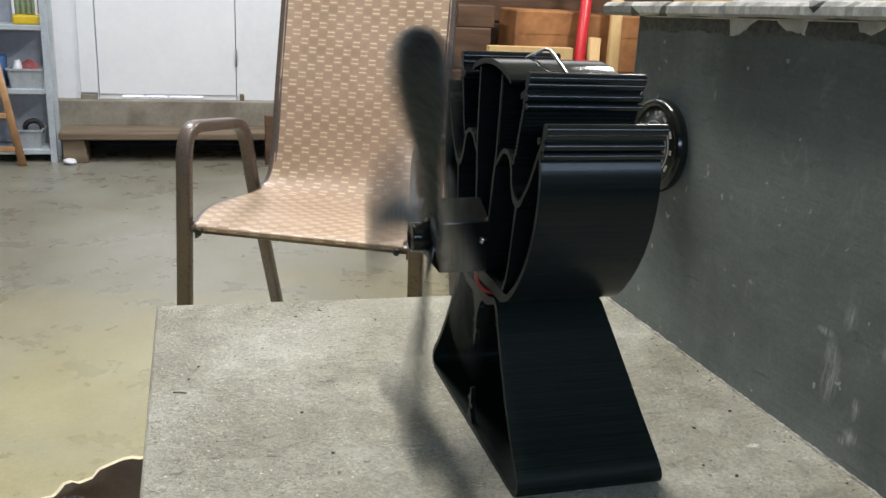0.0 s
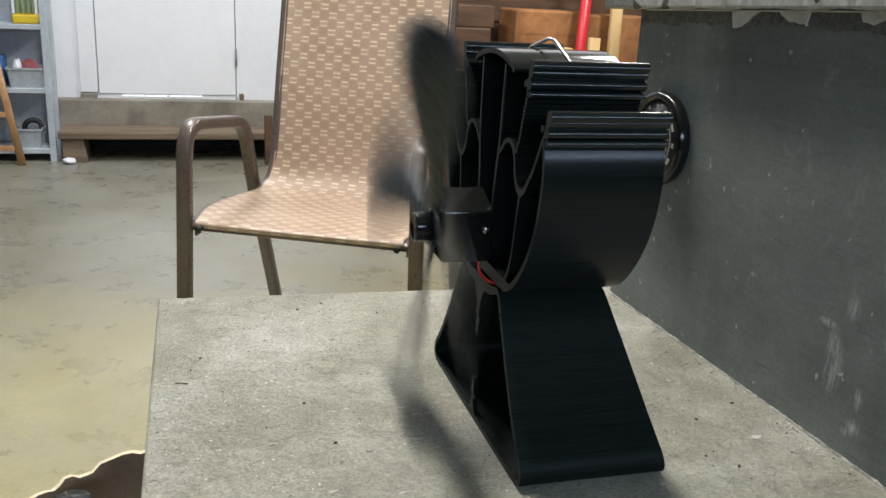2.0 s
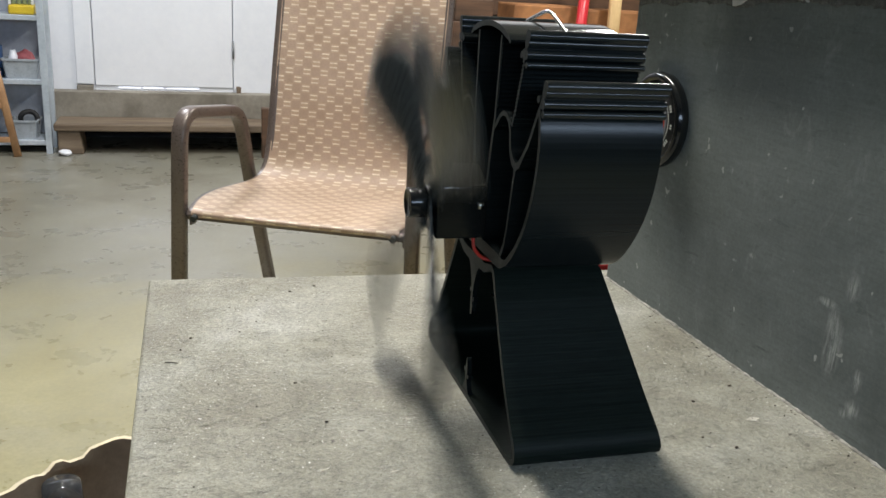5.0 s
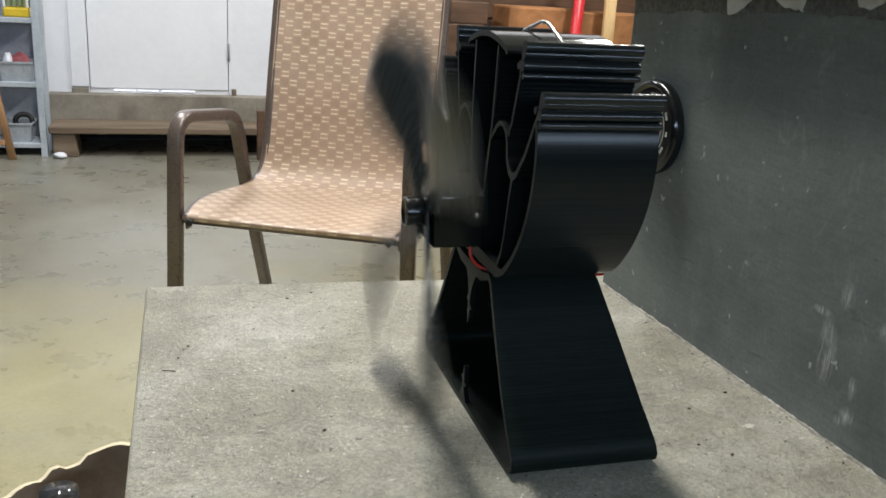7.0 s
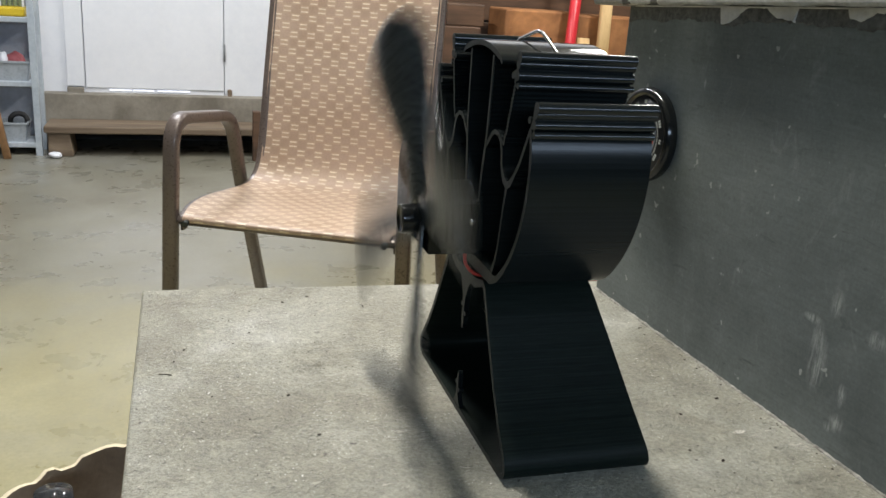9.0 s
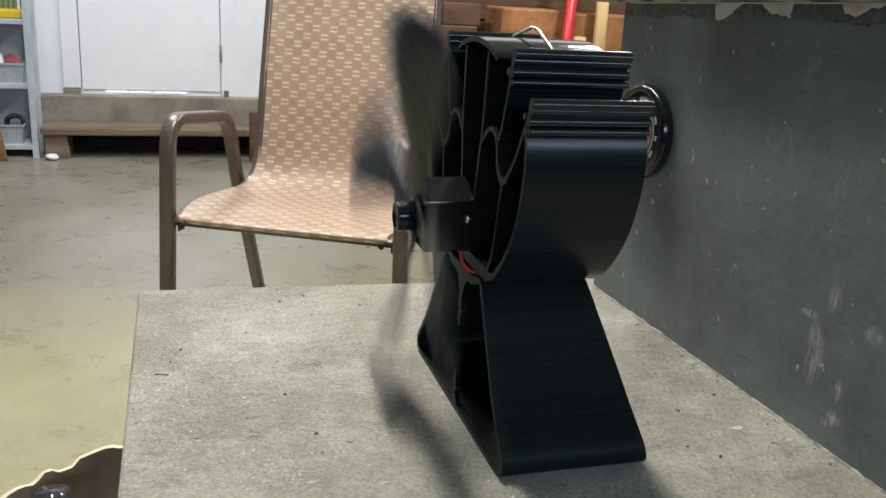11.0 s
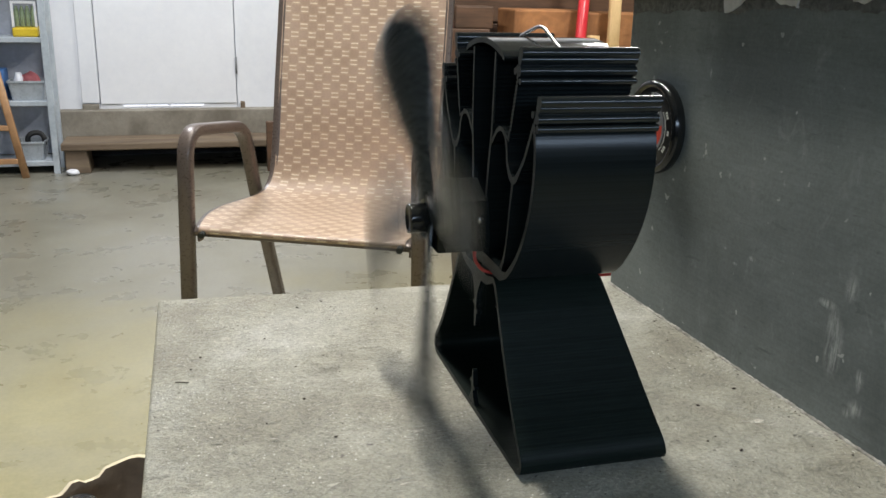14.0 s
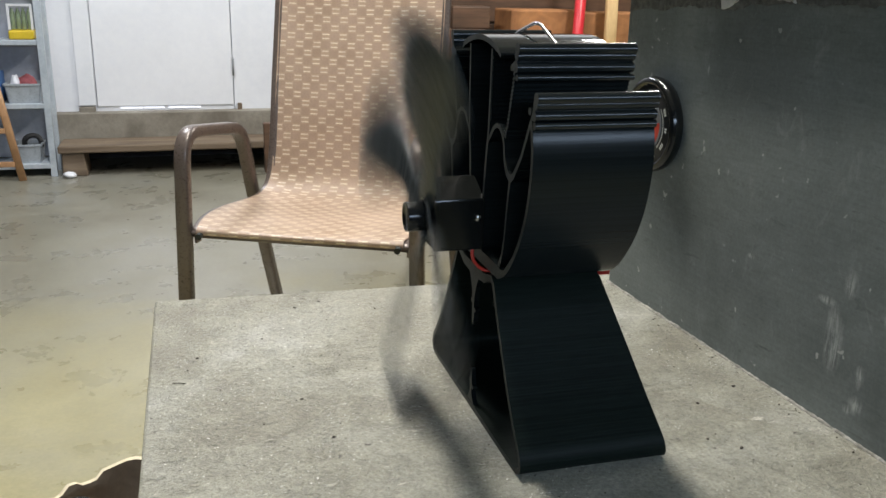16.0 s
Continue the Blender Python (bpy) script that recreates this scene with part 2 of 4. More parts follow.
PLATE = make_plate_metal()
BOX_PAINT = make_box_paint()
LIP = make_lip_metal()
BLACK = make_black_anodised("black_anodised", 0.20, 0.19)
FIN_BLACK = make_black_anodised("black_anodised_fin", 0.19, 0.48, 1.1)
BASE_BLACK = make_black_anodised("black_base_coat", 0.40, 0.07, 0.85, 0.3, (0.95, 1.1, 0.9))
CAP_BLACK = make_black_anodised("polished_black_cap", 0.09, 1.0)
SLING = make_sling()
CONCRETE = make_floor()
CUT = mottled("cut_aluminium_edge", (0.020, 0.024, 0.023), (0.042, 0.048, 0.046), 60, 0.5, 0.0)
CUT.node_tree.nodes["Principled BSDF"].inputs["Specular IOR Level"].default_value = 0.25
BLADE = mottled("blade_paint", (0.036, 0.043, 0.047), (0.052, 0.062, 0.066), 40, 0.27, 0.3, 8, 0.05)
GLOSS = material("gloss_black_plastic", (0.010, 0.011, 0.011), 0.16)
MOTOR = mottled("motor_casing", (0.007, 0.008, 0.007), (0.012, 0.013, 0.012), 90, 0.15, 0.0, 6, 0.05)
STEEL = material("bright_steel", (0.62, 0.62, 0.60), 0.25, 1.0)
RED_WIRE = material("red_wire", (0.55, 0.03, 0.015), 0.4)
RED_PAINT = mottled("red_paint", (0.50, 0.02, 0.03), (0.62, 0.035, 0.045), 12, 0.35)
DIAL_FACE = mottled("dial_enamel", (0.012, 0.012, 0.012), (0.022, 0.022, 0.022), 80, 0.35)
HINGE_GREY = mottled("dull_hinge_steel", (0.16, 0.17, 0.18), (0.26, 0.27, 0.28), 20, 0.5)
FADED_RED = mottled("faded_red_cloth", (0.22, 0.05, 0.06), (0.40, 0.12, 0.13), 30, 0.8)
PALE = material("pale_print", (0.62, 0.64, 0.60), 0.5)
RED_PRINT = material("red_print", (0.62, 0.06, 0.03), 0.5)
FLAKE = mottled("peeling_pale_paint", (0.52, 0.52, 0.51), (0.84, 0.84, 0.82), 60, 0.6)
DEBRIS = mottled("dark_chips", (0.03, 0.022, 0.015), (0.08, 0.06, 0.045), 300, 0.8)
CRUMB = mottled("dark_crumbling_filler", (0.09, 0.094, 0.09), (0.23, 0.233, 0.225), 240, 0.85, 0, 4, 0.8, 0.002)
CAULK = mottled("crumbling_bead", (0.16, 0.15, 0.13), (0.52, 0.50, 0.45), 150, 0.85, 0, 4, 0.6, 0.002)
FRAME = mottled("bronze_powder_coat", (0.120, 0.095, 0.084), (0.155, 0.125, 0.112), 9, 0.30, 0.2, 30, 0.03)
WHITE = mottled("white_wall_paint", (0.76, 0.775, 0.82), (0.82, 0.835, 0.875), 3, 0.45, 0, 10, 0.05)
DOOR_WHITE = mottled("white_door_paint", (0.80, 0.81, 0.85), (0.85, 0.86, 0.90), 4, 0.38, 0, 10, 0.04)
# finish for walls out of view, dark only to hold down bounced light
UNSEEN_DARK = mottled("unseen_dark_wall", (0.045, 0.043, 0.04), (0.085, 0.082, 0.076), 3, 0.85, 0, 9, 0.3, 0.003)
LEDGE = mottled("bare_concrete", (0.17, 0.15, 0.12), (0.33, 0.305, 0.255), 6, 0.85, 0, 9, 0.4, 0.004)
TIMBER = mottled("old_timber", (0.11, 0.075, 0.048), (0.25, 0.19, 0.13), 9, 0.7, 0, 7, 0.3, 0.002, (0.3, 3, 3))
DARK_WOOD = mottled("dark_stained_wood", (0.050, 0.028, 0.016), (0.14, 0.075, 0.042), 8, 0.6, 0, 7, 0.3, 0.002, (0.5, 2, 3))
CARDBOARD = mottled("brown_cardboard", (0.19, 0.078, 0.027), (0.44, 0.20, 0.075), 7, 0.75, 0, 8, 0.15)
PINE = mottled("pale_pine", (0.52, 0.34, 0.15), (0.66, 0.46, 0.23), 9, 0.55, 0, 8, 0.15, 0.001, (3, 3, 0.4))
ORANGE_WOOD = mottled("varnished_wood", (0.36, 0.19, 0.09), (0.52, 0.30, 0.15), 10, 0.45, 0, 8, 0.15)
SHELF_STEEL = mottled("galvanised_shelf_steel", (0.40, 0.45, 0.50), (0.55, 0.60, 0.65), 8, 0.4, 0.15, 10, 0.06)
SHELF_BACK = mottled("grey_blue_panel", (0.34, 0.37, 0.44), (0.42, 0.45, 0.52), 5, 0.6)
YELLOW = mottled("yellow_plastic", (0.60, 0.42, 0.02), (0.72, 0.52, 0.03), 14, 0.4)
GREEN_GLASS = mottled("green_bottle", (0.19, 0.25, 0.15), (0.30, 0.37, 0.25), 20, 0.25)
BIN = mottled("cloudy_plastic", (0.30, 0.33, 0.36), (0.42, 0.46, 0.50), 14, 0.3)
BLACK_RUBBER = mottled("black_rubber", (0.012, 0.012, 0.013), (0.03, 0.03, 0.032), 30, 0.6)
BLUE = mottled("blue_plastic", (0.04, 0.13, 0.35), (0.07, 0.19, 0.45), 14, 0.4)
PAPER = mottled("brown_paper", (0.24, 0.175, 0.115), (0.44, 0.335, 0.23), 22, 0.8, 0, 8, 0.35, 0.003)
PAPER_RIM = mottled("pale_torn_paper", (0.66, 0.58, 0.41), (0.76, 0.68, 0.51), 30, 0.8)
STOVE_IRON = mottled("stove_iron", (0.02, 0.02, 0.02), (0.05, 0.048, 0.045), 8, 0.6)
# ceiling is out of view, its grey kept low against bounce
CEILING = mottled("ceiling_board", (0.36, 0.35, 0.33), (0.44, 0.43, 0.41), 2, 0.8)
TUBE_GLOW = material("lamp_diffuser", (0.9, 0.9, 0.88), 0.4)
tn = TUBE_GLOW.node_tree.nodes["Principled BSDF"]
tn.inputs["Emission Color"].default_value = (1.0, 0.97, 0.9, 1)
tn.inputs["Emission Strength"].default_value = 3.0
DAYLIGHT = material("daylight_gap", (0.9, 0.92, 1.0), 0.5)
dn = DAYLIGHT.node_tree.nodes["Principled BSDF"]
dn.inputs["Emission Color"].default_value = (0.88, 0.92, 1.0, 1)
dn.inputs["Emission Strength"].default_value = 0.8
CLEAR = material("ribbed_clear_plastic", (0.50, 0.53, 0.57), 0.08)
CLEAR.node_tree.nodes["Principled BSDF"].inputs["Transmission Weight"].default_value = 0.93


# ---- mesh helpers ----
def part(name, bm, mats, parent=None, label="", smooth=None):
    me = bpy.data.meshes.new(name)
    if smooth is not None:
        for f in bm.faces:
            f.smooth = smooth
    bm.to_mesh(me)
    bm.free()
    for m in (mats if isinstance(mats, (list, tuple)) else [mats]):
        me.materials.append(m)
    ob = new(name, me)
    if parent is not None:
        ob.parent = parent
    if label:
        ob["label"] = label
    return ob


def thing(name, place, label, category, group="", kind="", turn=0):
    ob = new(name)
    ob.empty_display_size = 0.02
    ob.matrix_world = pose(*place, 0, 0, turn)
    return tagged(ob, label, category, group, kind)


def add_box(bm, lo, hi, bevel=0.0, segs=2, mat=0):
    r = bmesh.ops.create_cube(bm, size=1.0)
    vs = r["verts"]
    for v in vs:
        v.co = Vector([lo[i] + (v.co[i] + 0.5) * (hi[i] - lo[i]) for i in range(3)])
    faces = {f for v in vs for f in v.link_faces}
    for f in faces:
        f.material_index = mat
    if bevel:
        edges = list({e for v in vs for e in v.link_edges})
        r = bmesh.ops.bevel(bm, geom=edges, offset=bevel, segments=segs, profile=0.5, affect="EDGES")
        for f in r["faces"]:
            f.material_index = mat
    return bm


def box(lo, hi, bevel=0.0, segs=2):
    return add_box(bmesh.new(), lo, hi, bevel, segs)


def sweep(bm, path, wide, tall, up=(0, 0, 1), sides=0, mat=0, closed_ends=True):
    """A tube along a path: a rounded rectangle wide x tall, or round (sides > 0, diameter wide)."""
    pts = [Vector(p) for p in path]
    rings = []
    if sides:
        shape = [(math.cos(2 * math.pi * k / sides) * wide / 2, math.sin(2 * math.pi * k / sides) * wide / 2) for k in range(sides)]
    else:
        c = min(wide, tall) * 0.22
        w, h = wide / 2, tall / 2
        shape = [(w - c, -h), (w - c * 0.3, -h + c * 0.3), (w, -h + c), (w, h - c), (w - c * 0.3, h - c * 0.3), (w - c, h),
                 (-w + c, h), (-w + c * 0.3, h - c * 0.3), (-w, h - c), (-w, -h + c), (-w + c * 0.3, -h + c * 0.3), (-w + c, -h)]
    for i, p in enumerate(pts):
        d = (pts[min(i + 1, len(pts) - 1)] - pts[max(i - 1, 0)]).normalized()
        a = d.cross(Vector(up))
        a = a.normalized() if a.length > 1e-5 else Vector((1, 0, 0))
        b = a.cross(d).normalized()
        rings.append([bm.verts.new(p + a * s + b * t) for s, t in shape])
    for r0, r1 in zip(rings, rings[1:]):
        n = len(r0)
        for k in range(n):
            f = bm.faces.new((r0[k], r0[(k + 1) % n], r1[(k + 1) % n], r1[k]))
            f.material_index, f.smooth = mat, True
    if closed_ends:
        for ring in (rings[0][::-1], rings[-1]):
            bm.faces.new(ring).material_index = mat
    return bm


def arc(cx, cz, r, a0, a1, n):
    return [(cx + r * math.cos(radians(a0 + (a1 - a0) * k / n)), cz + r * math.sin(radians(a0 + (a1 - a0) * k / n))) for k in range(n + 1)]


def rounded(path, radius, n=5):
    """The path with its inner corners rounded."""
    pts = [Vector(p) for p in path]
    out = [pts[0]]
    for a, b, c in zip(pts, pts[1:], pts[2:]):
        r = min(radius, (a - b).length * 0.45, (c - b).length * 0.45)
        p, q = b + (a - b).normalized() * r, b + (c - b).normalized() * r
        for k in range(n + 1):
            t = k / n
            out.append(p * (1 - t) ** 2 + b * 2 * t * (1 - t) + q * t * t)
    out.append(pts[-1])
    return out


def lathe(bm, profile, n=40, axis="z", centre=(0, 0, 0), mat=0):
    """Turns (radius, height) round an axis."""
    rings = []
    c = Vector(centre)
    for r, h in profile:
        ring = []
        for k in range(n):
            a = 2 * math.pi * k / n
            p = {"z": (r * math.cos(a), r * math.sin(a), h), "x": (h, r * math.cos(a), r * math.sin(a))}[axis]
            ring.append(bm.verts.new(c + Vector(p)))
        rings.append(ring)
    for r0, r1 in zip(rings, rings[1:]):
        for k in range(n):
            f = bm.faces.new((r0[k], r0[(k + 1) % n], r1[(k + 1) % n], r1[k]))
            f.smooth, f.material_index = True, mat
    for ring in (rings[0], rings[-1]):
        if (ring[0].co - ring[n // 2].co).length > 1e-6:
            bm.faces.new(ring).material_index = mat
    bmesh.ops.recalc_face_normals(bm, faces=bm.faces)
    return bm


K = 0.00106  # metres for one unit of the fan's section


def strip(bm, pts, thick, x0, x1, rear=None, sharp=False):
    """An extruded web of a section: the line pts in (u, z) units, thick units wide, from x0 to x1 along the fan's axis.
    rear(z) gives the far end where the extrusion is cut at a slant. Ends show the cut edge."""
    n = len(pts)
    thicks = thick if isinstance(thick, (list, tuple)) else [thick] * n
    left, right = [], []
    for i in range(n):
        a, b = Vector(pts[max(i - 1, 0)]), Vector(pts[min(i + 1, n - 1)])
        d = (b - a).normalized()
        nn = Vector((-d.y, d.x)) * thicks[i] / 2
        left.append(Vector(pts[i]) + nn)
        right.append(Vector(pts[i]) - nn)

    def ring(line, x):
        return [bm.verts.new((x if (x == x0 or rear is None) else rear(p.y * K), -p.x * K, p.y * K)) for p in line]
    sides = [(ring(left, x0), ring(left, x1)), (ring(right, x0), ring(right, x1))]
    for a, b in sides:
        for i in range(n - 1):
            f = bm.faces.new((a[i], a[i + 1], b[i + 1], b[i]))
            f.smooth = not sharp
    for x in (x0, x1):
        a, b = ring(left, x), ring(right, x)
        for i in range(n - 1):
            bm.faces.new((a[i], a[i + 1], b[i + 1], b[i])).material_index = 1
    for i in (0, n - 1):
        bm.faces.new((sides[0][0][i], sides[0][1][i], sides[1][1][i], sides[1][0][i]))
    return bm


def rod(bm, u, z, r, x0, x1, n=14):
    """A round bead of the section, extruded."""
    rings = []
    for x in (x0, x1):
        rings.append([bm.verts.new((x, -(u + r * math.cos(2 * math.pi * k / n)) * K, (z + r * math.sin(2 * math.pi * k / n)) * K)) for k in range(n)])
    for k in range(n):
        bm.faces.new((rings[0][k], rings[0][(k + 1) % n], rings[1][(k + 1) % n], rings[1][k])).smooth = True
    for x in (x0, x1):
        bm.faces.new([bm.verts.new((x, -(u + r * math.cos(2 * math.pi * k / n)) * K, (z + r * math.sin(2 * math.pi * k / n)) * K)) for k in range(n)]).material_index = 1
    return bm


# ---- setting ----
def build_room():
    x0, x1, y0, y1 = -2.8, 3.4, -2.6, 3.75
    tagged(part("floor", box((x0, y0, FLOOR - 0.12), (x1, y1 + 0.15, FLOOR)), CONCRETE), "worn polished concrete floor with stains, warm light painted into its near part", "floor", kind="structure")
    tagged(part("ceiling", box((x0, y0, CEIL), (x1, y1, CEIL + 0.1)), CEILING), "plain pale ceiling board", "ceiling", kind="structure")
    # these three walls are unseen and kept dark to cut ambient light
    tagged(part("wall_west", box((x0 - 0.15, y0, FLOOR), (x0, y1, CEIL)), UNSEEN_DARK), "unseen wall, made dark to cut bounced light", "wall", kind="structure")
    tagged(part("wall_east", box((x1, y0, FLOOR), (x1 + 0.15, y1, CEIL)), UNSEEN_DARK), "unseen wall, made dark to cut bounced light", "wall", kind="structure")
    south = thing("wall_south", (0, 0, 0), "unseen wall with a wide window, made dark to cut bounced light", "wall", kind="structure")
    for lo, hi in (((x0 - 0.15, FLOOR), (-1.6, CEIL)), ((1.4, FLOOR), (x1 + 0.15, CEIL)), ((-1.6, FLOOR), (1.4, 0.61)), ((-1.6, 0.99), (1.4, CEIL))):
        part("wall_panel", box((lo[0], y0 - 0.15, lo[1]), (hi[0], y0, hi[1])), UNSEEN_DARK, south)
    win = thing("window_1", (0, 0, 0), "wide white framed window letting in daylight", "window", kind="structure")
    for lo, hi in (((-1.6, 0.61), (-1.57, 0.99)), ((1.37, 0.61), (1.4, 0.99)), ((-1.57, 0.61), (1.37, 0.64)), ((-1.57, 0.96), (1.37, 0.99)), ((-0.61, 0.64), (-0.59, 0.96)), ((0.39, 0.64), (0.41, 0.96))):
        part("window_frame", box((lo[0], y0 - 0.012, lo[1]), (hi[0], y0 + 0.02, hi[1]), 0.004), WHITE, win)
    # far wall with the door opening
    dx0, dx1, dz = -0.742, -0.126, -0.366
    wall = thing("wall_north", (0, 0, 0), "white painted wall above a concrete footing", "wall", kind="structure")
    part("wall_panel", box((x0 - 0.15, y1 - 0.03, dz - 0.02), (dx0, y1 + 0.15, CEIL)), WHITE, wall)
    part("wall_panel", box((dx1, y1 - 0.03, dz - 0.02), (x1 + 0.15, y1 + 0.15, CEIL)), WHITE, wall)
    part("wall_panel", box((dx0, y1 - 0.03, 1.62), (dx1, y1 + 0.15, CEIL)), WHITE, wall)
    # footing is cut away behind the bench to deepen the shade there
    for lo, hi in (((x0 - 0.15, FLOOR), (-0.90, FLOOR + 0.10)), ((0.14, FLOOR), (x1 + 0.15, FLOOR + 0.10)), ((x0 - 0.15, FLOOR + 0.10), (x1 + 0.15, dz - 0.009))):
        part("footing", box((lo[0], y1 - 0.10, lo[1]), (hi[0], y1 + 0.15, hi[1]), 0.004), LEDGE, wall, "rough bare concrete footing")
    # added dark panel stands in for the black shade under the bench
    part("shade_panel", box((-0.95, y1 + 0.12, FLOOR), (0.2, y1 + 0.2, FLOOR + 0.11)), STOVE_IRON, wall, "dark panel in an added hollow, for the shade under the bench")
    part("door_jamb", box((dx0 - 0.075, y1 - 0.045, dz + 0.018), (dx0 - 0.002, y1 - 0.032, 1.62), 0.003), WHITE, wall)
    part("bracket", box((dx0 - 0.075, y1 - 0.06, dz - 0.018), (dx0 - 0.005, y1 - 0.032, dz + 0.014), 0.004), LEDGE, wall, "chipped concrete stub under the jamb")
    part("bracket", box((dx1 + 0.012, y1 - 0.06, dz - 0.018), (dx1 + 0.032, y1 - 0.032, dz + 0.02), 0.003), TIMBER, wall, "small brown wooden stop")
    door = thing("door_1", (0, 0, 0), "closed white painted door with a lit gap under it", "door", kind="structure")
    part("leaf", box((dx0 + 0.004, y1 - 0.038, dz + 0.012), (dx1 - 0.005, y1 + 0.01, 1.615), 0.003), DOOR_WHITE, door)
    hinge = bmesh.new()
    sweep(hinge, [(dx1 - 0.001, y1 - 0.044, -0.217), (dx1 - 0.001, y1 - 0.044, -0.137)], 0.009, 0.009, (0, 1, 0), 10)
    part("hinge", hinge, HINGE_GREY, door, "grey steel hinge")
    part("threshold", box((dx0 + 0.002, y1 - 0.031, dz - 0.018), (dx1 - 0.003, y1 + 0.012, dz + 0.0112)), WHITE, door)
    for a, b in ((-0.640, -0.545), (-0.535, -0.445), (-0.430, -0.285)):
        part("light_gap", box((a, y1 - 0.036, dz + 0.001), (b, y1 + 0.0, dz + 0.006)), DAYLIGHT, door, "daylight shining under the door")
    # dark timber boarding beside the white wall
    cladding = thing("wall_cladding", (0, 0, 0), "dark stained horizontal wooden boarding", "boarding", kind="structure")
    for k in range(9):
        z = FLOOR + 0.02 + k * 0.16
        part("plank", box((0.45, 3.60 - 0.008 * (k % 2), z), (3.3, 3.64, z + 0.152), 0.004), DARK_WOOD, cladding)
    return y1


def build_ceiling_light(x, y):
    lamp = thing("ceiling_light", (x, y, CEIL), "unseen white ceiling tube light with a glowing diffuser", "ceiling light", "ceiling tube lights")
    part("housing", box((-0.11, -0.63, -0.05), (0.11, 0.63, 0.0), 0.008), WHITE, lamp)
    part("diffuser", box((-0.085, -0.60, -0.075), (0.085, 0.60, -0.0505), 0.008), TUBE_GLOW, lamp)


def build_bench():
    b = thing("bench", (0, 0, FLOOR), "low old timber bench on wooden blocks", "bench")
    part("plank", box((-0.892, 3.44, 0.103), (0.12, 3.645, 0.134), 0.006), TIMBER, b)
    for x in (-0.865, 0.02):
        bm = box((x - 0.015, 3.455, 0), (x + 0.075, 3.62, 0.1025), 0.005)
        for v in bm.verts:
            if v.co.z < 0.04:
                v.co.x += 0.012 if v.co.x > x + 0.03 else 0.0
        part("block", bm, TIMBER, b)
    post = part("wooden_post", box((-0.017, -0.02, 0), (0.017, 0.02, 0.225), 0.004), DARK_WOOD)
    post.location = (-0.005, 3.40, FLOOR)
    tagged(post, "short dark wooden post standing before the bench", "post")
    stone = bmesh.new()
    bmesh.ops.create_icosphere(stone, subdivisions=3, radius=0.022)
    for v in stone.verts:
        v.co = Vector((v.co.x * 1.3, v.co.y, v.co.z * 0.62)) * (1 + 0.25 * noise.noise(v.co * 60))
    lo = min(v.co.z for v in stone.verts)
    s = part("crumpled_paper", stone, WHITE, None, smooth=True)
    s.location = (-0.848, 3.425, FLOOR - lo)
    tagged(s, "small white crumpled paper on the floor", "litter")


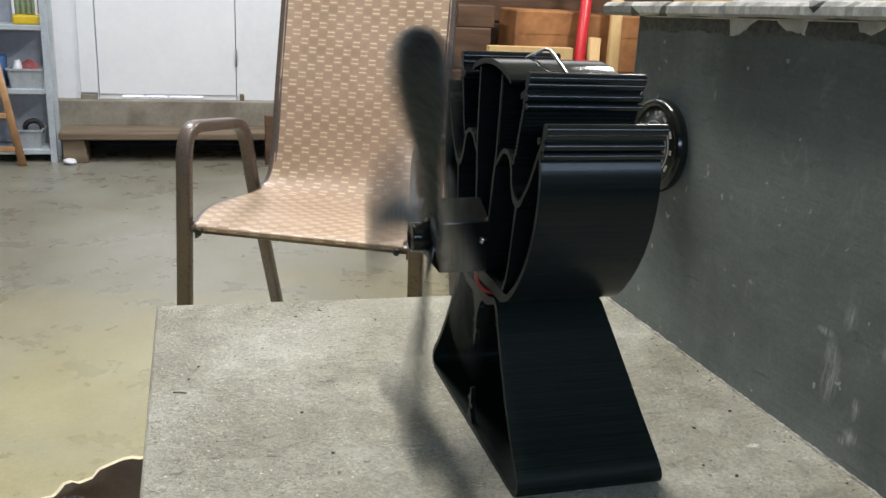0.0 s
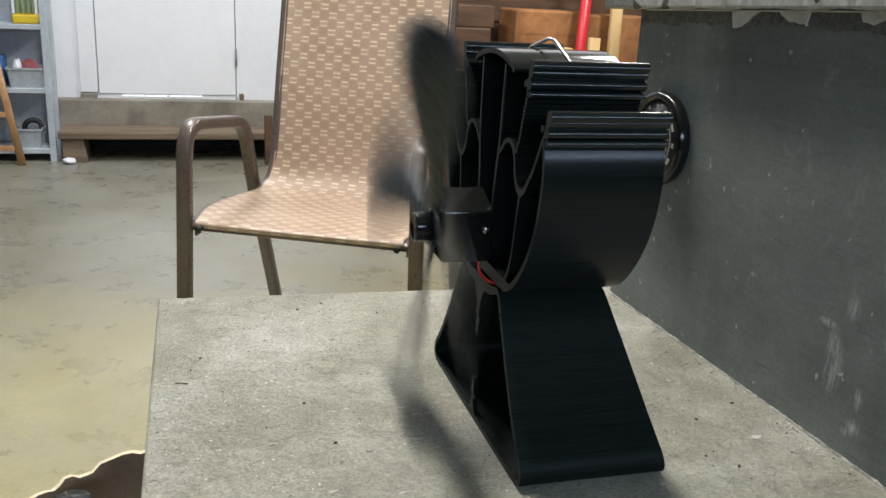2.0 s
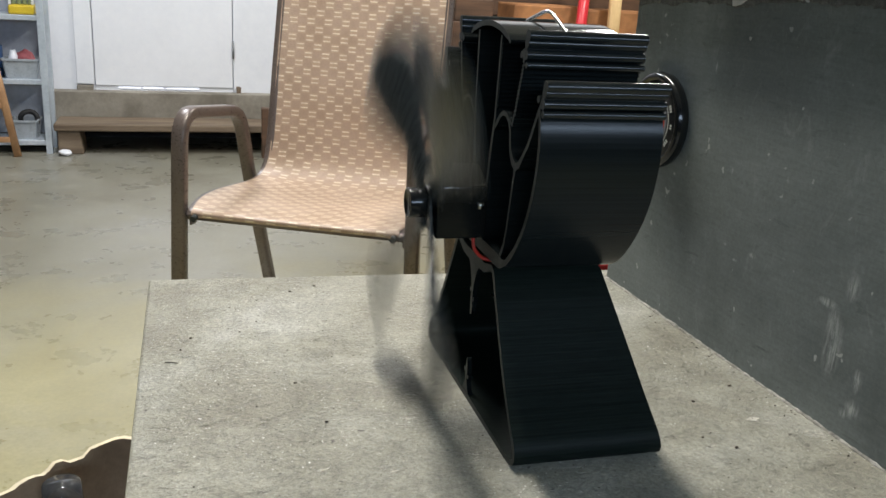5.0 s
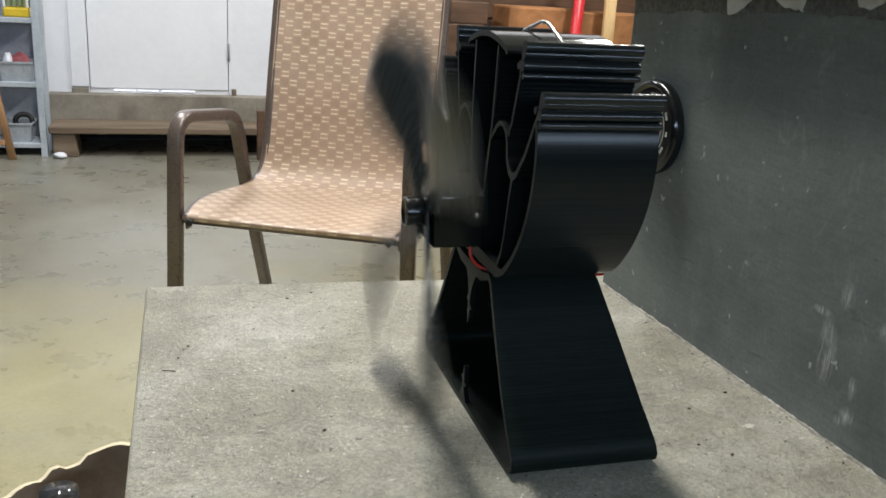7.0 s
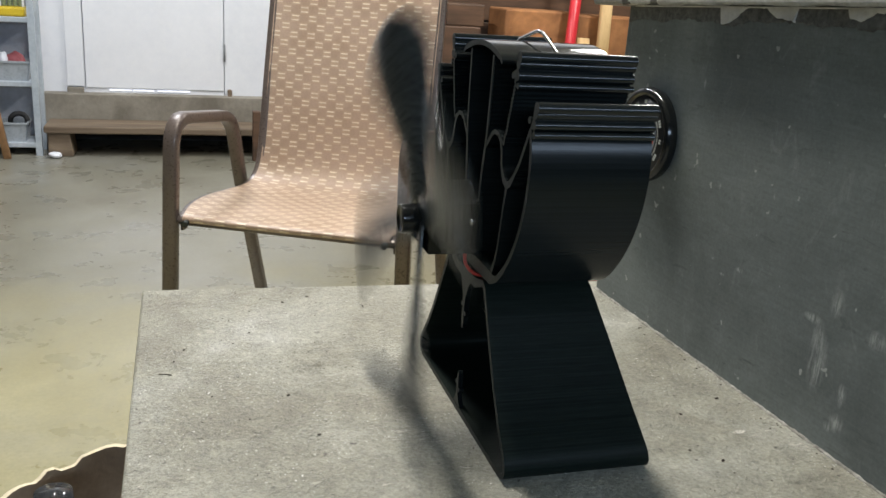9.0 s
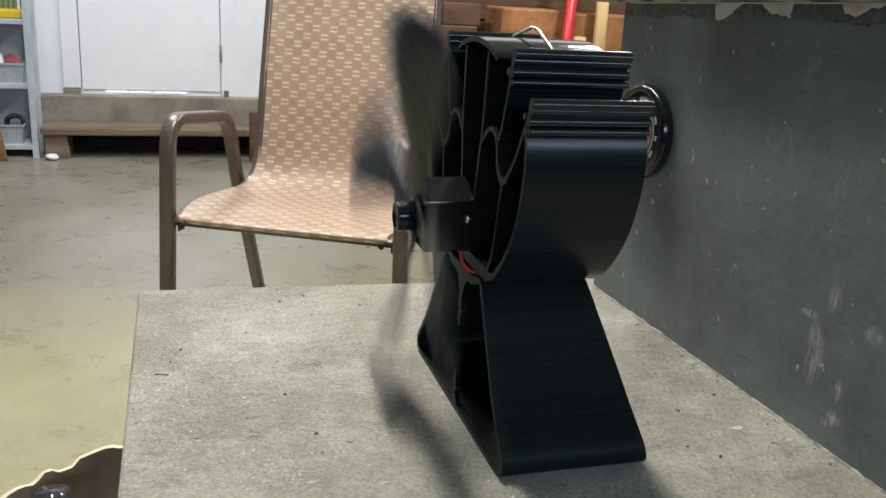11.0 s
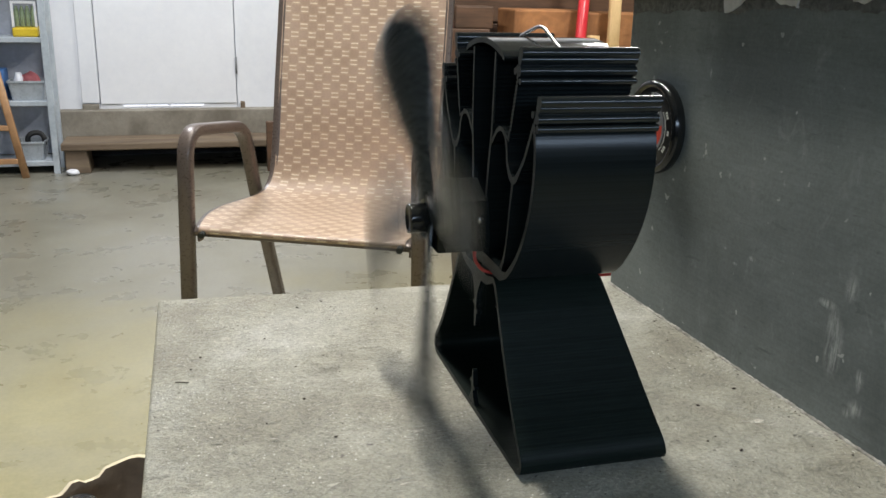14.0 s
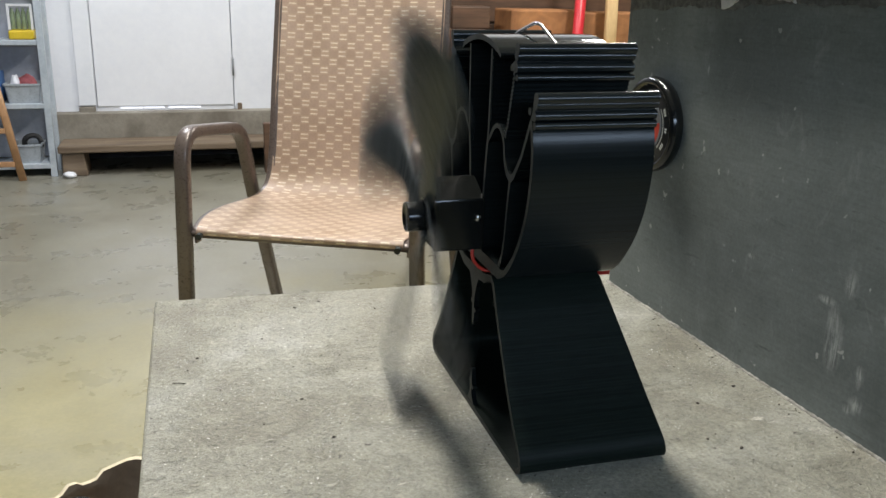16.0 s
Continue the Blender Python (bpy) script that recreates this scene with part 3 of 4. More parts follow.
def build_shelf():
    u = thing("shelf_unit", (0, 0, FLOOR), "pale grey-blue steel shelf unit with mixed contents", "shelf")
    xs, ys = (-1.62, -0.918), (3.472, 3.612)
    for x in xs:
        for y in ys:
            bm = bmesh.new()
            add_box(bm, (x - 0.012, y - 0.002, 0), (x + 0.012, y + 0.001, 1.8))
            side = 0.012 if x > -1.2 else -0.0135
            add_box(bm, (x + side - 0.0, y + 0.001, 0), (x + side + 0.0015, y + 0.026, 1.8))
            part("post", bm, SHELF_STEEL, u)
    for z in (0.034, 0.293, 0.557, 0.85, 1.15):
        bm = box((xs[0], ys[0] + 0.004, z), (xs[1] - 0.003, ys[1] + 0.03, z + 0.022), 0.003)
        part("shelf", bm, SHELF_STEEL, u)
    part("back_panel", box((xs[0], 3.641, 0.06), (xs[1] - 0.02, 3.647, 1.6)), SHELF_BACK, u)

    def tub(place, size, mat, label):
        bm = bmesh.new()
        sx, sy, sz = size
        rows = []
        for gx, z in ((0.86, 0.0), (1.0, sz), (1.07, sz), (1.07, sz + 0.008), (0.96, sz + 0.008), (0.82, 0.005)):
            rows.append([bm.verts.new((sx * gx * a, sy * gx * b, z)) for a, b in ((-1, -0.9), (-0.9, -1), (0.9, -1), (1, -0.9), (1, 0.9), (0.9, 1), (-0.9, 1), (-1, 0.9))])
        for r0, r1 in zip(rows, rows[1:]):
            for k in range(8):
                bm.faces.new((r0[k], r0[(k + 1) % 8], r1[(k + 1) % 8], r1[k]))
        bm.faces.new(rows[0])
        bm.faces.new(rows[-1])
        bmesh.ops.recalc_face_normals(bm, faces=bm.faces)
        ob = part("storage_tub", bm, mat)
        ob.location = place
        tagged(ob, label, "storage tub")

    def lump(name, place, size, mat, label, category, seed):
        bm = bmesh.new()
        bmesh.ops.create_icosphere(bm, subdivisions=3, radius=1)
        for v in bm.verts:
            k = 1 + 0.3 * noise.noise(v.co * 1.7 + Vector((seed, 0, 0)))
            v.co = Vector([v.co[i] * size[i] * k for i in range(3)])
        lo = min(v.co.z for v in bm.verts)
        ob = part(name, bm, mat, smooth=True)
        ob.location = (place[0], place[1], place[2] - lo)
        tagged(ob, label, category)
    z1, z2, z3 = FLOOR + 0.056, FLOOR + 0.315, FLOOR + 0.579
    tub((-1.018, 3.55, z1), (0.056, 0.062, 0.075), BIN, "cloudy plastic tub with black rubber parts on a steel shelf")
    bm = bmesh.new()
    sweep(bm, [(0.034 * math.cos(radians(a)), 0.006 * math.sin(radians(2 * a)), 0.043 + 0.034 * math.sin(radians(a))) for a in range(0, 361, 15)], 0.022, 0.022, (0, 1, 0), 12)
    ring = part("rubber_ring", bm, BLACK_RUBBER)
    ring.location = (-1.002, 3.55, z1 + 0.036)
    tagged(ring, "black rubber ring standing in a plastic tub", "rubber ring")
    tub((-1.008, 3.55, z2), (0.072, 0.062, 0.075), BIN, "cloudy plastic tub with small things on a steel shelf")
    lump("cloth_bundle", (-0.998, 3.55, z2 + 0.006), (0.040, 0.040, 0.052), FADED_RED, "faded red bundle in a plastic tub", "cloth", 7)
    lump("cloth_bundle", (-1.040, 3.535, z2 + 0.006), (0.022, 0.026, 0.050), WHITE, "white bundle in a plastic tub", "cloth", 8)
    ob = part("blue_box", box((-1.22, 3.49, 0), (-1.092, 3.6, 0.13), 0.006), BLUE)
    ob.location.z = z2
    tagged(ob, "blue plastic box on a steel shelf", "box")
    tray = part("yellow_tray", box((-1.040, 3.49, 0), (-0.94, 3.61, 0.038), 0.008), YELLOW)
    tray.location.z = z3
    tagged(tray, "yellow plastic tray holding green bottles", "tray")
    first = None
    for k in range(4):
        bm = bmesh.new()
        lathe(bm, [(0.0, 0), (0.0088, 0.0), (0.0100, 0.003), (0.0100, 0.064), (0.0075, 0.074), (0.005, 0.079), (0.005, 0.086), (0.0, 0.0865)], 16)
        if first is None:
            first = tagged(part("bottle", bm, GREEN_GLASS), "small green bottle standing in a yellow tray", "bottle", "bottles in the tray")
            first.location = (-1.026, 3.555, z3 + 0.0385)
        else:
            bm.free()
            copy_thing(first, pose(-1.026 + 0.0215 * k, 3.555, z3 + 0.0385))
    # white wire-thin frame round the bottles
    rack = thing("bottle_rack", (-0.994, 3.555, z3 + 0.0385), "white frame standing round green bottles in a tray", "rack")
    for x in (-0.0445, 0.0445):
        part("upright", box((x - 0.005, -0.024, 0), (x + 0.005, -0.019, 0.105), 0.001), WHITE, rack)
    part("top_bar", box((-0.039, -0.0245, 0.095), (0.039, -0.0185, 0.105), 0.001), WHITE, rack)
    # step ladder before the shelf
    lad = thing("step_ladder", (0, 0, FLOOR), "varnished orange wooden step ladder on the floor", "ladder")
    for dx, y in ((0, 3.405), (-0.34, 3.405)):
        bm = bmesh.new()
        sweep(bm, [(-1.033 + dx, y, 0.0), (-1.128 + dx * 0.8, y + 0.045, 0.55)], 0.030, 0.02, (0, 1, 0))
        part("rail", bm, ORANGE_WOOD, lad)
    for z in (0.06, 0.20, 0.36):
        f = z / 0.55
        part("rung", box((-1.37 + 0.03 * f, 3.395 + 0.045 * f, z), (-1.047 - 0.095 * f, 3.415 + 0.045 * f, z + 0.022), 0.003), ORANGE_WOOD, lad)


def build_clutter():
    """What stands before the dark boarding, beyond the chair."""
    def solid(name, lo, hi, mat, label, category, bevel=0.006):
        c = [(lo[i] + hi[i]) / 2 for i in range(2)]
        bm = box((lo[0] - c[0], lo[1] - c[1], 0), (hi[0] - c[0], hi[1] - c[1], hi[2] - lo[2]), bevel)
        ob = part(name, bm, mat)
        ob.location = (c[0], c[1], lo[2])
        return tagged(ob, label, category)
    solid("crate", (0.62, 3.28, FLOOR), (1.95, 3.56, -0.165), DARK_WOOD, "dark wooden crate standing on the floor", "crate")
    for lo, hi in (((1.10, 3.30, -0.165), (1.46, 3.54, 0.11)), ((1.465, 3.31, -0.165), (1.83, 3.55, 0.10))):
        bm = box((lo[0] - hi[0], lo[1] - hi[1], 0), (0, 0, hi[2] - lo[2]), 0.008)
        add_box(bm, (lo[0] - hi[0] + 0.02, lo[1] - hi[1] - 0.0015, (hi[2] - lo[2]) * 0.62), (-0.02, lo[1] - hi[1] - 0.0003, (hi[2] - lo[2]) * 0.70))
        ob = part("cardboard_box", bm, CARDBOARD)
        ob.location = (hi[0], hi[1], lo[2])
        tagged(ob, "brown cardboard box on a dark crate", "box", "cardboard boxes on the crate")
    solid("wooden_block", (0.80, 3.34, -0.165), (1.0, 3.52, 0.02), DARK_WOOD, "dark brown wooden block on a crate", "block")
    solid("wooden_block", (0.84, 3.36, 0.02), (1.02, 3.52, 0.12), DARK_WOOD, "weathered brown wooden block on another block", "block")
    solid("pale_board", (0.93, 3.15, FLOOR), (1.33, 3.19, -0.042), PINE, "pale yellow wooden board standing before a crate", "board", 0.003)
    bm = bmesh.new()
    sweep(bm, [(1.30, 3.05, 0.0), (1.40, 3.245, 0.85), (1.45, 3.57, 1.9)][:1] + [(1.45, 3.30, 1.15)], 0.05, 0.05, (0, 1, 0), 14)
    ob = part("red_pole", bm, RED_PAINT)
    ob.location.z = FLOOR
    tagged(ob, "red painted round pole leaning on a crate", "pole")
    for xb, xt, h in ((1.43, 1.47, 0.62), (1.52, 1.56, 1.25)):
        bm = bmesh.new()
        sweep(bm, [(xb, 3.12, 0.0), (xt, 3.24, h)], 0.055, 0.03, (0, 1, 0))
        ob = part("pine_batten", bm, PINE)
        ob.location.z = FLOOR
        tagged(ob, "pale pine batten leaning against a crate", "batten", "leaning battens")
    solid("crate", (1.97, 3.28, FLOOR), (3.25, 3.56, 0.02), DARK_WOOD, "dark wooden crate with pale boxes on top", "crate")
    for x, w, h, mat, word in ((2.02, 0.20, 0.28, PINE, "pale wooden box"), (2.26, 0.42, 0.26, WHITE, "white cardboard box"), (2.72, 0.33, 0.27, WHITE, "white cardboard box"), (3.07, 0.15, 0.25, PINE, "pale wooden box")):
        solid("storage_box", (x, 3.32, 0.02), (x + w, 3.54, 0.02 + h), mat, word + " standing on a dark crate", "box")
    # small red box close behind the stove
    stand = solid("side_table", (0.13, 0.34, FLOOR), (0.43, 0.62, -0.185), DARK_WOOD, "low dark wooden stand behind the stove", "stand")
    solid("red_tin", (0.150, 0.37, -0.185), (0.26, 0.47, -0.118), RED_PAINT, "red tin on a low dark stand", "tin", 0.004)
    return stand


def box_top(y):
    return 0.2258 - 0.045 * y


def swing(bm):
    """The raised box stands a little askew on the plate."""
    for v in bm.verts:
        v.co.x += -0.0073 - 0.045 * v.co.y
    return bm


def build_stove():
    s = thing("stove", (0, 0, FLOOR), "grey iron stove with a worn top plate and raised dark box", "stove")
    h = -FLOOR
    part("body", box((-0.27, -0.37, 0.0), (0.60, -0.03, h - 0.0125), 0.01), STOVE_IRON, s, "dark iron stove body")
    bm = bmesh.new()
    add_box(bm, (-0.361, -0.40, h - 0.012), (0.64, 0.0245, h), 0.0016, 2)
    for v in bm.verts:
        if v.co.y > -0.1:
            v.co.y -= 0.006 + 0.036 * v.co.x
    part("top_plate", bm, PLATE, s, "mottled grey weathered top plate with scratches")
    # raised box, its top rises towards the front
    bm = box((0, -0.39, h), (0.55, 0.0, h + 0.2), 0.0)
    for v in bm.verts:
        if v.co.z > h + 0.1:
            v.co.z = h + box_top(v.co.y)
    bmesh.ops.bevel(bm, geom=[e for e in bm.edges if abs(e.verts[0].co.x - e.verts[1].co.x) < 1e-4 and abs(e.verts[0].co.y - e.verts[1].co.y) < 1e-4], offset=0.003, segments=3, profile=0.5, affect="EDGES")
    part("upper_box", swing(bm), BOX_PAINT, s, "dark grey painted box side with scuffs")
    # overhanging lip: a ragged-edged slab
    bm = bmesh.new()
    rng = random.Random(4)
    n = 90
    rows = []
    for k in range(n + 1):
        y = 0.031 - 0.435 * k / n
        j = 0.0012 * noise.noise(Vector((y * 40, 0, 0))) + 0.0006 * rng.uniform(-1, 1)
        zb, zt = h + box_top(y) - 0.001, h + box_top(y) + 0.0085
        rows.append([bm.verts.new(p) for p in ((0.56, y, zb), (-0.0112 + j, y, zb + 0.0005 + j), (-0.0125 + j, y, zb + 0.002), (-0.0125 + j, y, zt - 0.003), (-0.0112, y, zt - 0.0006 + j * 0.5), (-0.0095, y, zt), (0.56, y, zt))])
    for a, b in zip(rows, rows[1:]):
        for i in range(7):
            bm.faces.new((a[i], a[(i + 1) % 7], b[(i + 1) % 7], b[i]))
    bm.faces.new(rows[0])
    bm.faces.new(rows[-1])
    bmesh.ops.recalc_face_normals(bm, faces=bm.faces)
    part("lip", swing(bm), LIP, s, "grey lip with flaking pale paint")
    # peeling pale paint under the lip
    bm = bmesh.new()
    n = 160
    cols = []
    for k in range(n + 1):
        y = -0.012 - 0.376 * k / n
        d = 0.0050 + 0.011 * noise.noise(Vector((y * 30, 3.1, 0))) + 0.0026 * noise.noise(Vector((y * 240, 7.7, 0)))
        gap = noise.noise(Vector((y * 14, 9.3, 0)))
        d = max(0.0006, d if gap > -0.02 else 0.0006)
        zt = h + box_top(y) - 0.0012
        cols.append([bm.verts.new(p) for p in ((-0.0002, y, zt), (-0.0024, y, zt), (-0.0021, y, zt - d), (-0.0002, y, zt - d - 0.0004))])
    for a, b in zip(cols, cols[1:]):
        for i in range(3):
            bm.faces.new((a[i], a[i + 1], b[i + 1], b[i]))
    part("peeling_paint", swing(bm), FLAKE, s, "ragged strip of peeling pale paint")
    bm = bmesh.new()
    cols = []
    for k in range(n + 1):
        y = -0.004 - 0.384 * k / n
        d = 0.0095 + 0.004 * noise.noise(Vector((y * 38, 1.7, 0))) + 0.0020 * noise.noise(Vector((y * 260, 5.2, 0)))
        b = 0.0005 * noise.noise(Vector((y * 320, 2.2, 0)))
        zt = h + box_top(y) - 0.0012
        cols.append([bm.verts.new(p) for p in ((-0.0002, y, zt), (-0.0012, y, zt), (-0.0010 + b, y, zt - d * 0.5), (-0.0011 - b, y, zt - d), (-0.0002, y, zt - d - 0.0006))])
    for a, b in zip(cols, cols[1:]):
        for i in range(4):
            bm.faces.new((a[i], a[i + 1], b[i + 1], b[i]))
    part("crumbling_edge", swing(bm), CRUMB, s, "dark crumbling strip below the lip")
    rng = random.Random(11)
    # crumbling bead along the joint
    bm = bmesh.new()
    rings = []
    n = 180
    for k in range(n + 1):
        y = 0.0 - 0.388 * k / n
        r = 0.0010 + 0.0012 * abs(noise.noise(Vector((y * 70, 1.3, 2.0)))) + 0.0008 * rng.random()
        rings.append([bm.verts.new((0.0005 - r * math.cos(radians(a)), y, h + r * 0.8 * math.sin(radians(a)))) for a in (-5, 22, 45, 68, 95)])
    for a, b in zip(rings, rings[1:]):
        for i in range(4):
            bm.faces.new((a[i], a[i + 1], b[i + 1], b[i]))
    part("joint_bead", swing(bm), CAULK, s, "crumbling pale bead in the joint")
    return s


def build_debris():
    rng = random.Random(5)
    bm = bmesh.new()

    def chip(x, y, sx, sy, sz, a):
        r = bmesh.ops.create_icosphere(bm, subdivisions=1, radius=1)
        m = pose(x, y, sz * 0.7, 0, 0, a) @ Matrix.Diagonal((sx, sy, sz, 1))
        for v in r["verts"]:
            v.co = m @ (v.co * rng.uniform(0.7, 1.2))
    for x, y, s in ((-0.053, -0.213, 1.5), (-0.058, -0.265, 1.8), (-0.019, -0.198, 1.5), (-0.264, -0.203, 1.5), (-0.243, 0.004, 1.2), (-0.205, -0.02, 1.2),
                    (-0.275, -0.155, 1.3), (-0.332, -0.083, 1.4), (-0.338, -0.10, 1.1), (-0.29, -0.06, 1.0), (-0.07, -0.252, 1.3), (-0.262, -0.006, 1.3)):
        chip(x, y, 0.0009 * s, 0.0006 * s, 0.0004 * s, rng.uniform(0, 180))
    for k in range(260):
        s = rng.uniform(0.2, 0.6)
        chip(rng.uniform(-0.35, -0.006), rng.uniform(-0.34, 0.018), 0.0011 * s, 0.0008 * s, 0.0005 * s, rng.uniform(0, 180))
    for k in range(26):
        s = rng.uniform(0.25, 0.8)
        y = rng.uniform(-0.34, 0.0)
        chip(-0.0113 - 0.045 * y - abs(rng.gauss(0, 0.004)), y, 0.0011 * s, 0.0009 * s, 0.0006 * s, rng.uniform(0, 180))
    ob = part("dirt_chips", bm, DEBRIS)
    tagged(ob, "scattered dark dirt chips on the stove plate", "dirt", kind="stuff")
    bm = bmesh.new()
    sweep(bm, [(-0.3468, -0.1172, 0.0005), (-0.343, -0.1185, 0.0009), (-0.3392, -0.1194, 0.0005)], 0.0007, 0.0007, (0, 0, 1), 8)
    tagged(part("twig", bm, DEBRIS), "thin dark twig on the stove plate", "twig")


# ---- the fan ----
FAN = (-0.183, -0.1845, 0.0)
HUB_Z = 0.1138


def build_fan():
    fan = thing("stove_fan", FAN, "black heat powered stove fan with a finned heat sink", "stove fan")
    L = 0.0592

    def web(name, lines, parent, label="", beads=(), inset=0.0, finish=BLACK, sharp=False):
        bm = bmesh.new()
        for i, (pts, th) in enumerate(lines):
            strip(bm, pts, th, inset + 0.00004 * i, L - inset - 0.00004 * i, None, sharp)
        for i, (u, z, r) in enumerate(beads):
            rod(bm, u, z, r, inset - 0.00005 - 0.00003 * i, L - inset + 0.00005)
        bmesh.ops.recalc_face_normals(bm, faces=bm.faces)
        return part(name, bm, [finish, CUT], parent, label)
    # bowl-shaped shell of the heat sink
    bowl = [(69.6, 164.5), (71.4, 159.5), (72.6, 154)] + arc(0, 147.5, 73, 0, -52, 15) + [(40.5, 88.2), (36, 87.6), (28, 87.7), (14, 87.9), (0, 87.9)]
    shell_line = bowl + [(-u, z) for u, z in bowl[-2::-1]]
    k = len(shell_line)
    thick = [2.4 + (4.0 if abs(u) < 37 else 1.6 if abs(u) < 42 else 0.5 if abs(u) < 52 else 0.0) * (1 if z < 110 else 0) for u, z in shell_line]
    sink = web("heat_sink", [(shell_line, thick)], fan, "black anodised bowl-shaped heat sink")
    # hollow centre column and its cap
    col = []
    for sgn in (1, -1):
        col.append(([(sgn * 16.5, 190), (sgn * 16, 170), (sgn * 15.2, 152), (sgn * 12.5, 136), (sgn * 10.6, 120), (sgn * 9.5, 100), (sgn * 8.5, 89)], [2.0, 2.0, 2.2, 2.8, 2.4, 2.4, 3.2]))
    for wall_line in col:
        web("column_wall", [wall_line], sink, inset=0.0002)
    cap = [(29, 187.5), (26, 189.8)] + [(u, 194.3 - 4.7 * (u / 26) ** 2) for u in range(24, -25, -4)] + [(-26, 189.8), (-29, 187.5)]
    web("cap", [(cap, [1.2, 2.2] + [2.6] * (len(cap) - 4) + [2.2, 1.2])], sink, "smooth rounded cap", finish=CAP_BLACK)

    def ribbed(p, q, n, depth):
        out = []
        for i in range(n + 1):
            t = i / n
            out.append((p[0] + (q[0] - p[0]) * t + (depth if i % 2 else 0), p[1] + (q[1] - p[1]) * t))
        return out
    for sgn in (1, -1):
        def M(pts):
            return [(sgn * u, z) for u, z in pts]
        arch = [(14.8, 147), (18.5, 150.5), (22, 154), (26, 156), (30.5, 156), (34.5, 153.5), (37, 149), (38.2, 143), (39.6, 140.5), (42.6, 136.9), (46.8, 135.2),
                (50.6, 137), (54.2, 141), (60, 148), (65, 157), (69, 164.5)]
        web("curled_fin", [(M(arch), [2.0] + [2.2] * 7 + [2.6, 3.4, 4.0, 3.0, 2.2, 2.1, 2.1, 2.0])], sink, inset=0.0003)
        tall = [(33.8, 154.4), (38.6, 152.6)] + ribbed((39.6, 157), (46.2, 181), 26, 1.5) + [(47.5, 186), (49.2, 191.3)]
        web("tall_fin", [(M(tall), 1.8)], sink, "tall fin with fine ribs", [(sgn * 49.6, 192.3, 2.6), (sgn * 48.8, 189.3, 2.2), (sgn * 43.6, 183.9, 1.6), (sgn * 48.6, 184.3, 2.3), (sgn * 50.0, 180.1, 1.4), (sgn * 46.5, 184.7, 2.0)], inset=0.0004, finish=FIN_BLACK, sharp=True)
        short = [(69, 164), (71, 168), (73.4, 172.5)]
        web("short_fin", [(M(short), 2.0)], sink, "short fin with rounded ridges", [(sgn * 73.8, 174.2, 2.6), (sgn * 73.0, 171.6, 2.2), (sgn * 67.2, 168.2, 1.6), (sgn * 72.4, 166.9, 2.2), (sgn * 73.2, 162.9, 1.7)], inset=0.0004, finish=FIN_BLACK)
        inner = [(46.7, 134), (45.2, 126), (43.8, 116), (42.4, 106), (40, 97), (36, 90)]
        web("inner_fin", [(M(inner), [2.4, 2.0, 1.9, 1.9, 2.0, 2.6])], sink, inset=0.0003)
        rib = ribbed((17.0, 187), (16.2, 157), 30, 1.0)
        web("rib_panel", [(M(rib), 0.9)], sink, inset=0.0006, finish=FIN_BLACK, sharp=True)
    # wire carrying handle over the cap
    bm = bmesh.new()
    hx = 0.030
    path = rounded([(hx, -29.5 * K, 184 * K), (hx, -29.0 * K, 191 * K), (hx - 0.002, -9 * K, 200.8 * K), (hx - 0.003, -4 * K, 201.0 * K), (hx - 0.005, 15 * K, 195.2 * K), (hx - 0.005, 17 * K, 190 * K)], 0.004)
    sweep(bm, path, 0.0019, 0.0019, (1, 0, 0), 10)
    part("wire_handle", bm, STEEL, fan, "bent bright steel wire handle")
    # thermoelectric module between base and heat sink
    part("thermal_module", box((0.010, -0.019, 81.2 * K), (0.052, 0.019, 84.4 * K), 0.0004), GLOSS, fan)

    # hollow base, its back end cut at a slant
    def rear(z):
        return 0.0798 - 0.0218 * min(1, max(0, z) / 0.0885) ** 1.3
    right = [(0, 77.6), (17, 78.2), (23, 80.2), (27.2, 81.6), (30.4, 79.5)]
    side = [(37.6, 66), (45.6, 52), (53.8, 38.5), (62, 26.4), (69.2, 17.6), (73.4, 13.0), (75.7, 9.4), (76.3, 6.2), (75.2, 3.6), (71.5, 1.8), (64, 1.35), (0, 1.35)]
    half = right + side
    ths = [6.5, 4.8, 3.6, 3.2, 3.0] + [2.7] * 9 + [2.7, 2.7, 3.4]
    bm = bmesh.new()
    ring = half + [(-u, z) for u, z in half[-2::-1]]
    strip(bm, ring, ths + ths[-2::-1], 0.0, 0.08, rear)
    bmesh.ops.recalc_face_normals(bm, faces=bm.faces)
    base = part("base", bm, [BASE_BLACK, CUT], fan, "black hollow four-sided base")
    # broken stubs of the middle web
    for pts, th in (([(0, 77), (0, 71), (0, 65), (0, 59), (0, 52), (0, 47)], [19, 10, 4.4, 2.4, 3.4, 1.6]), ([(0, 1.5), (0, 5), (0, 9), (0, 13), (0, 19), (0, 22)], [15, 7, 2.6, 3.4, 2.2, 1.2])):
        bm = bmesh.new()
        strip(bm, pts, th, 0.0003, 0.003)
        bmesh.ops.recalc_face_normals(bm, faces=bm.faces)
        part("web_stub", bm, [BLACK, CUT], base)
    for u, z in ((2.6, 56), (-2.6, 60), (2.6, 12), (-2.6, 15)):
        bm = bmesh.new()
        rod(bm, u, z, 1.3, 0.0004, 0.003)
        bmesh.ops.recalc_face_normals(bm, faces=bm.faces)
        part("web_hook", bm, [BLACK, CUT], base)
    bm = bmesh.new()
    sweep(bm, [(0.030, -50 * K, 39 * K), (0.030, 46 * K, 39 * K)], 0.0016, 0.0016, (0, 0, 1), 8)
    part("cross_rod", bm, CUT, base, "thin pale metal rod inside the base")
    # motor with its screws and leads
    bm = bmesh.new()
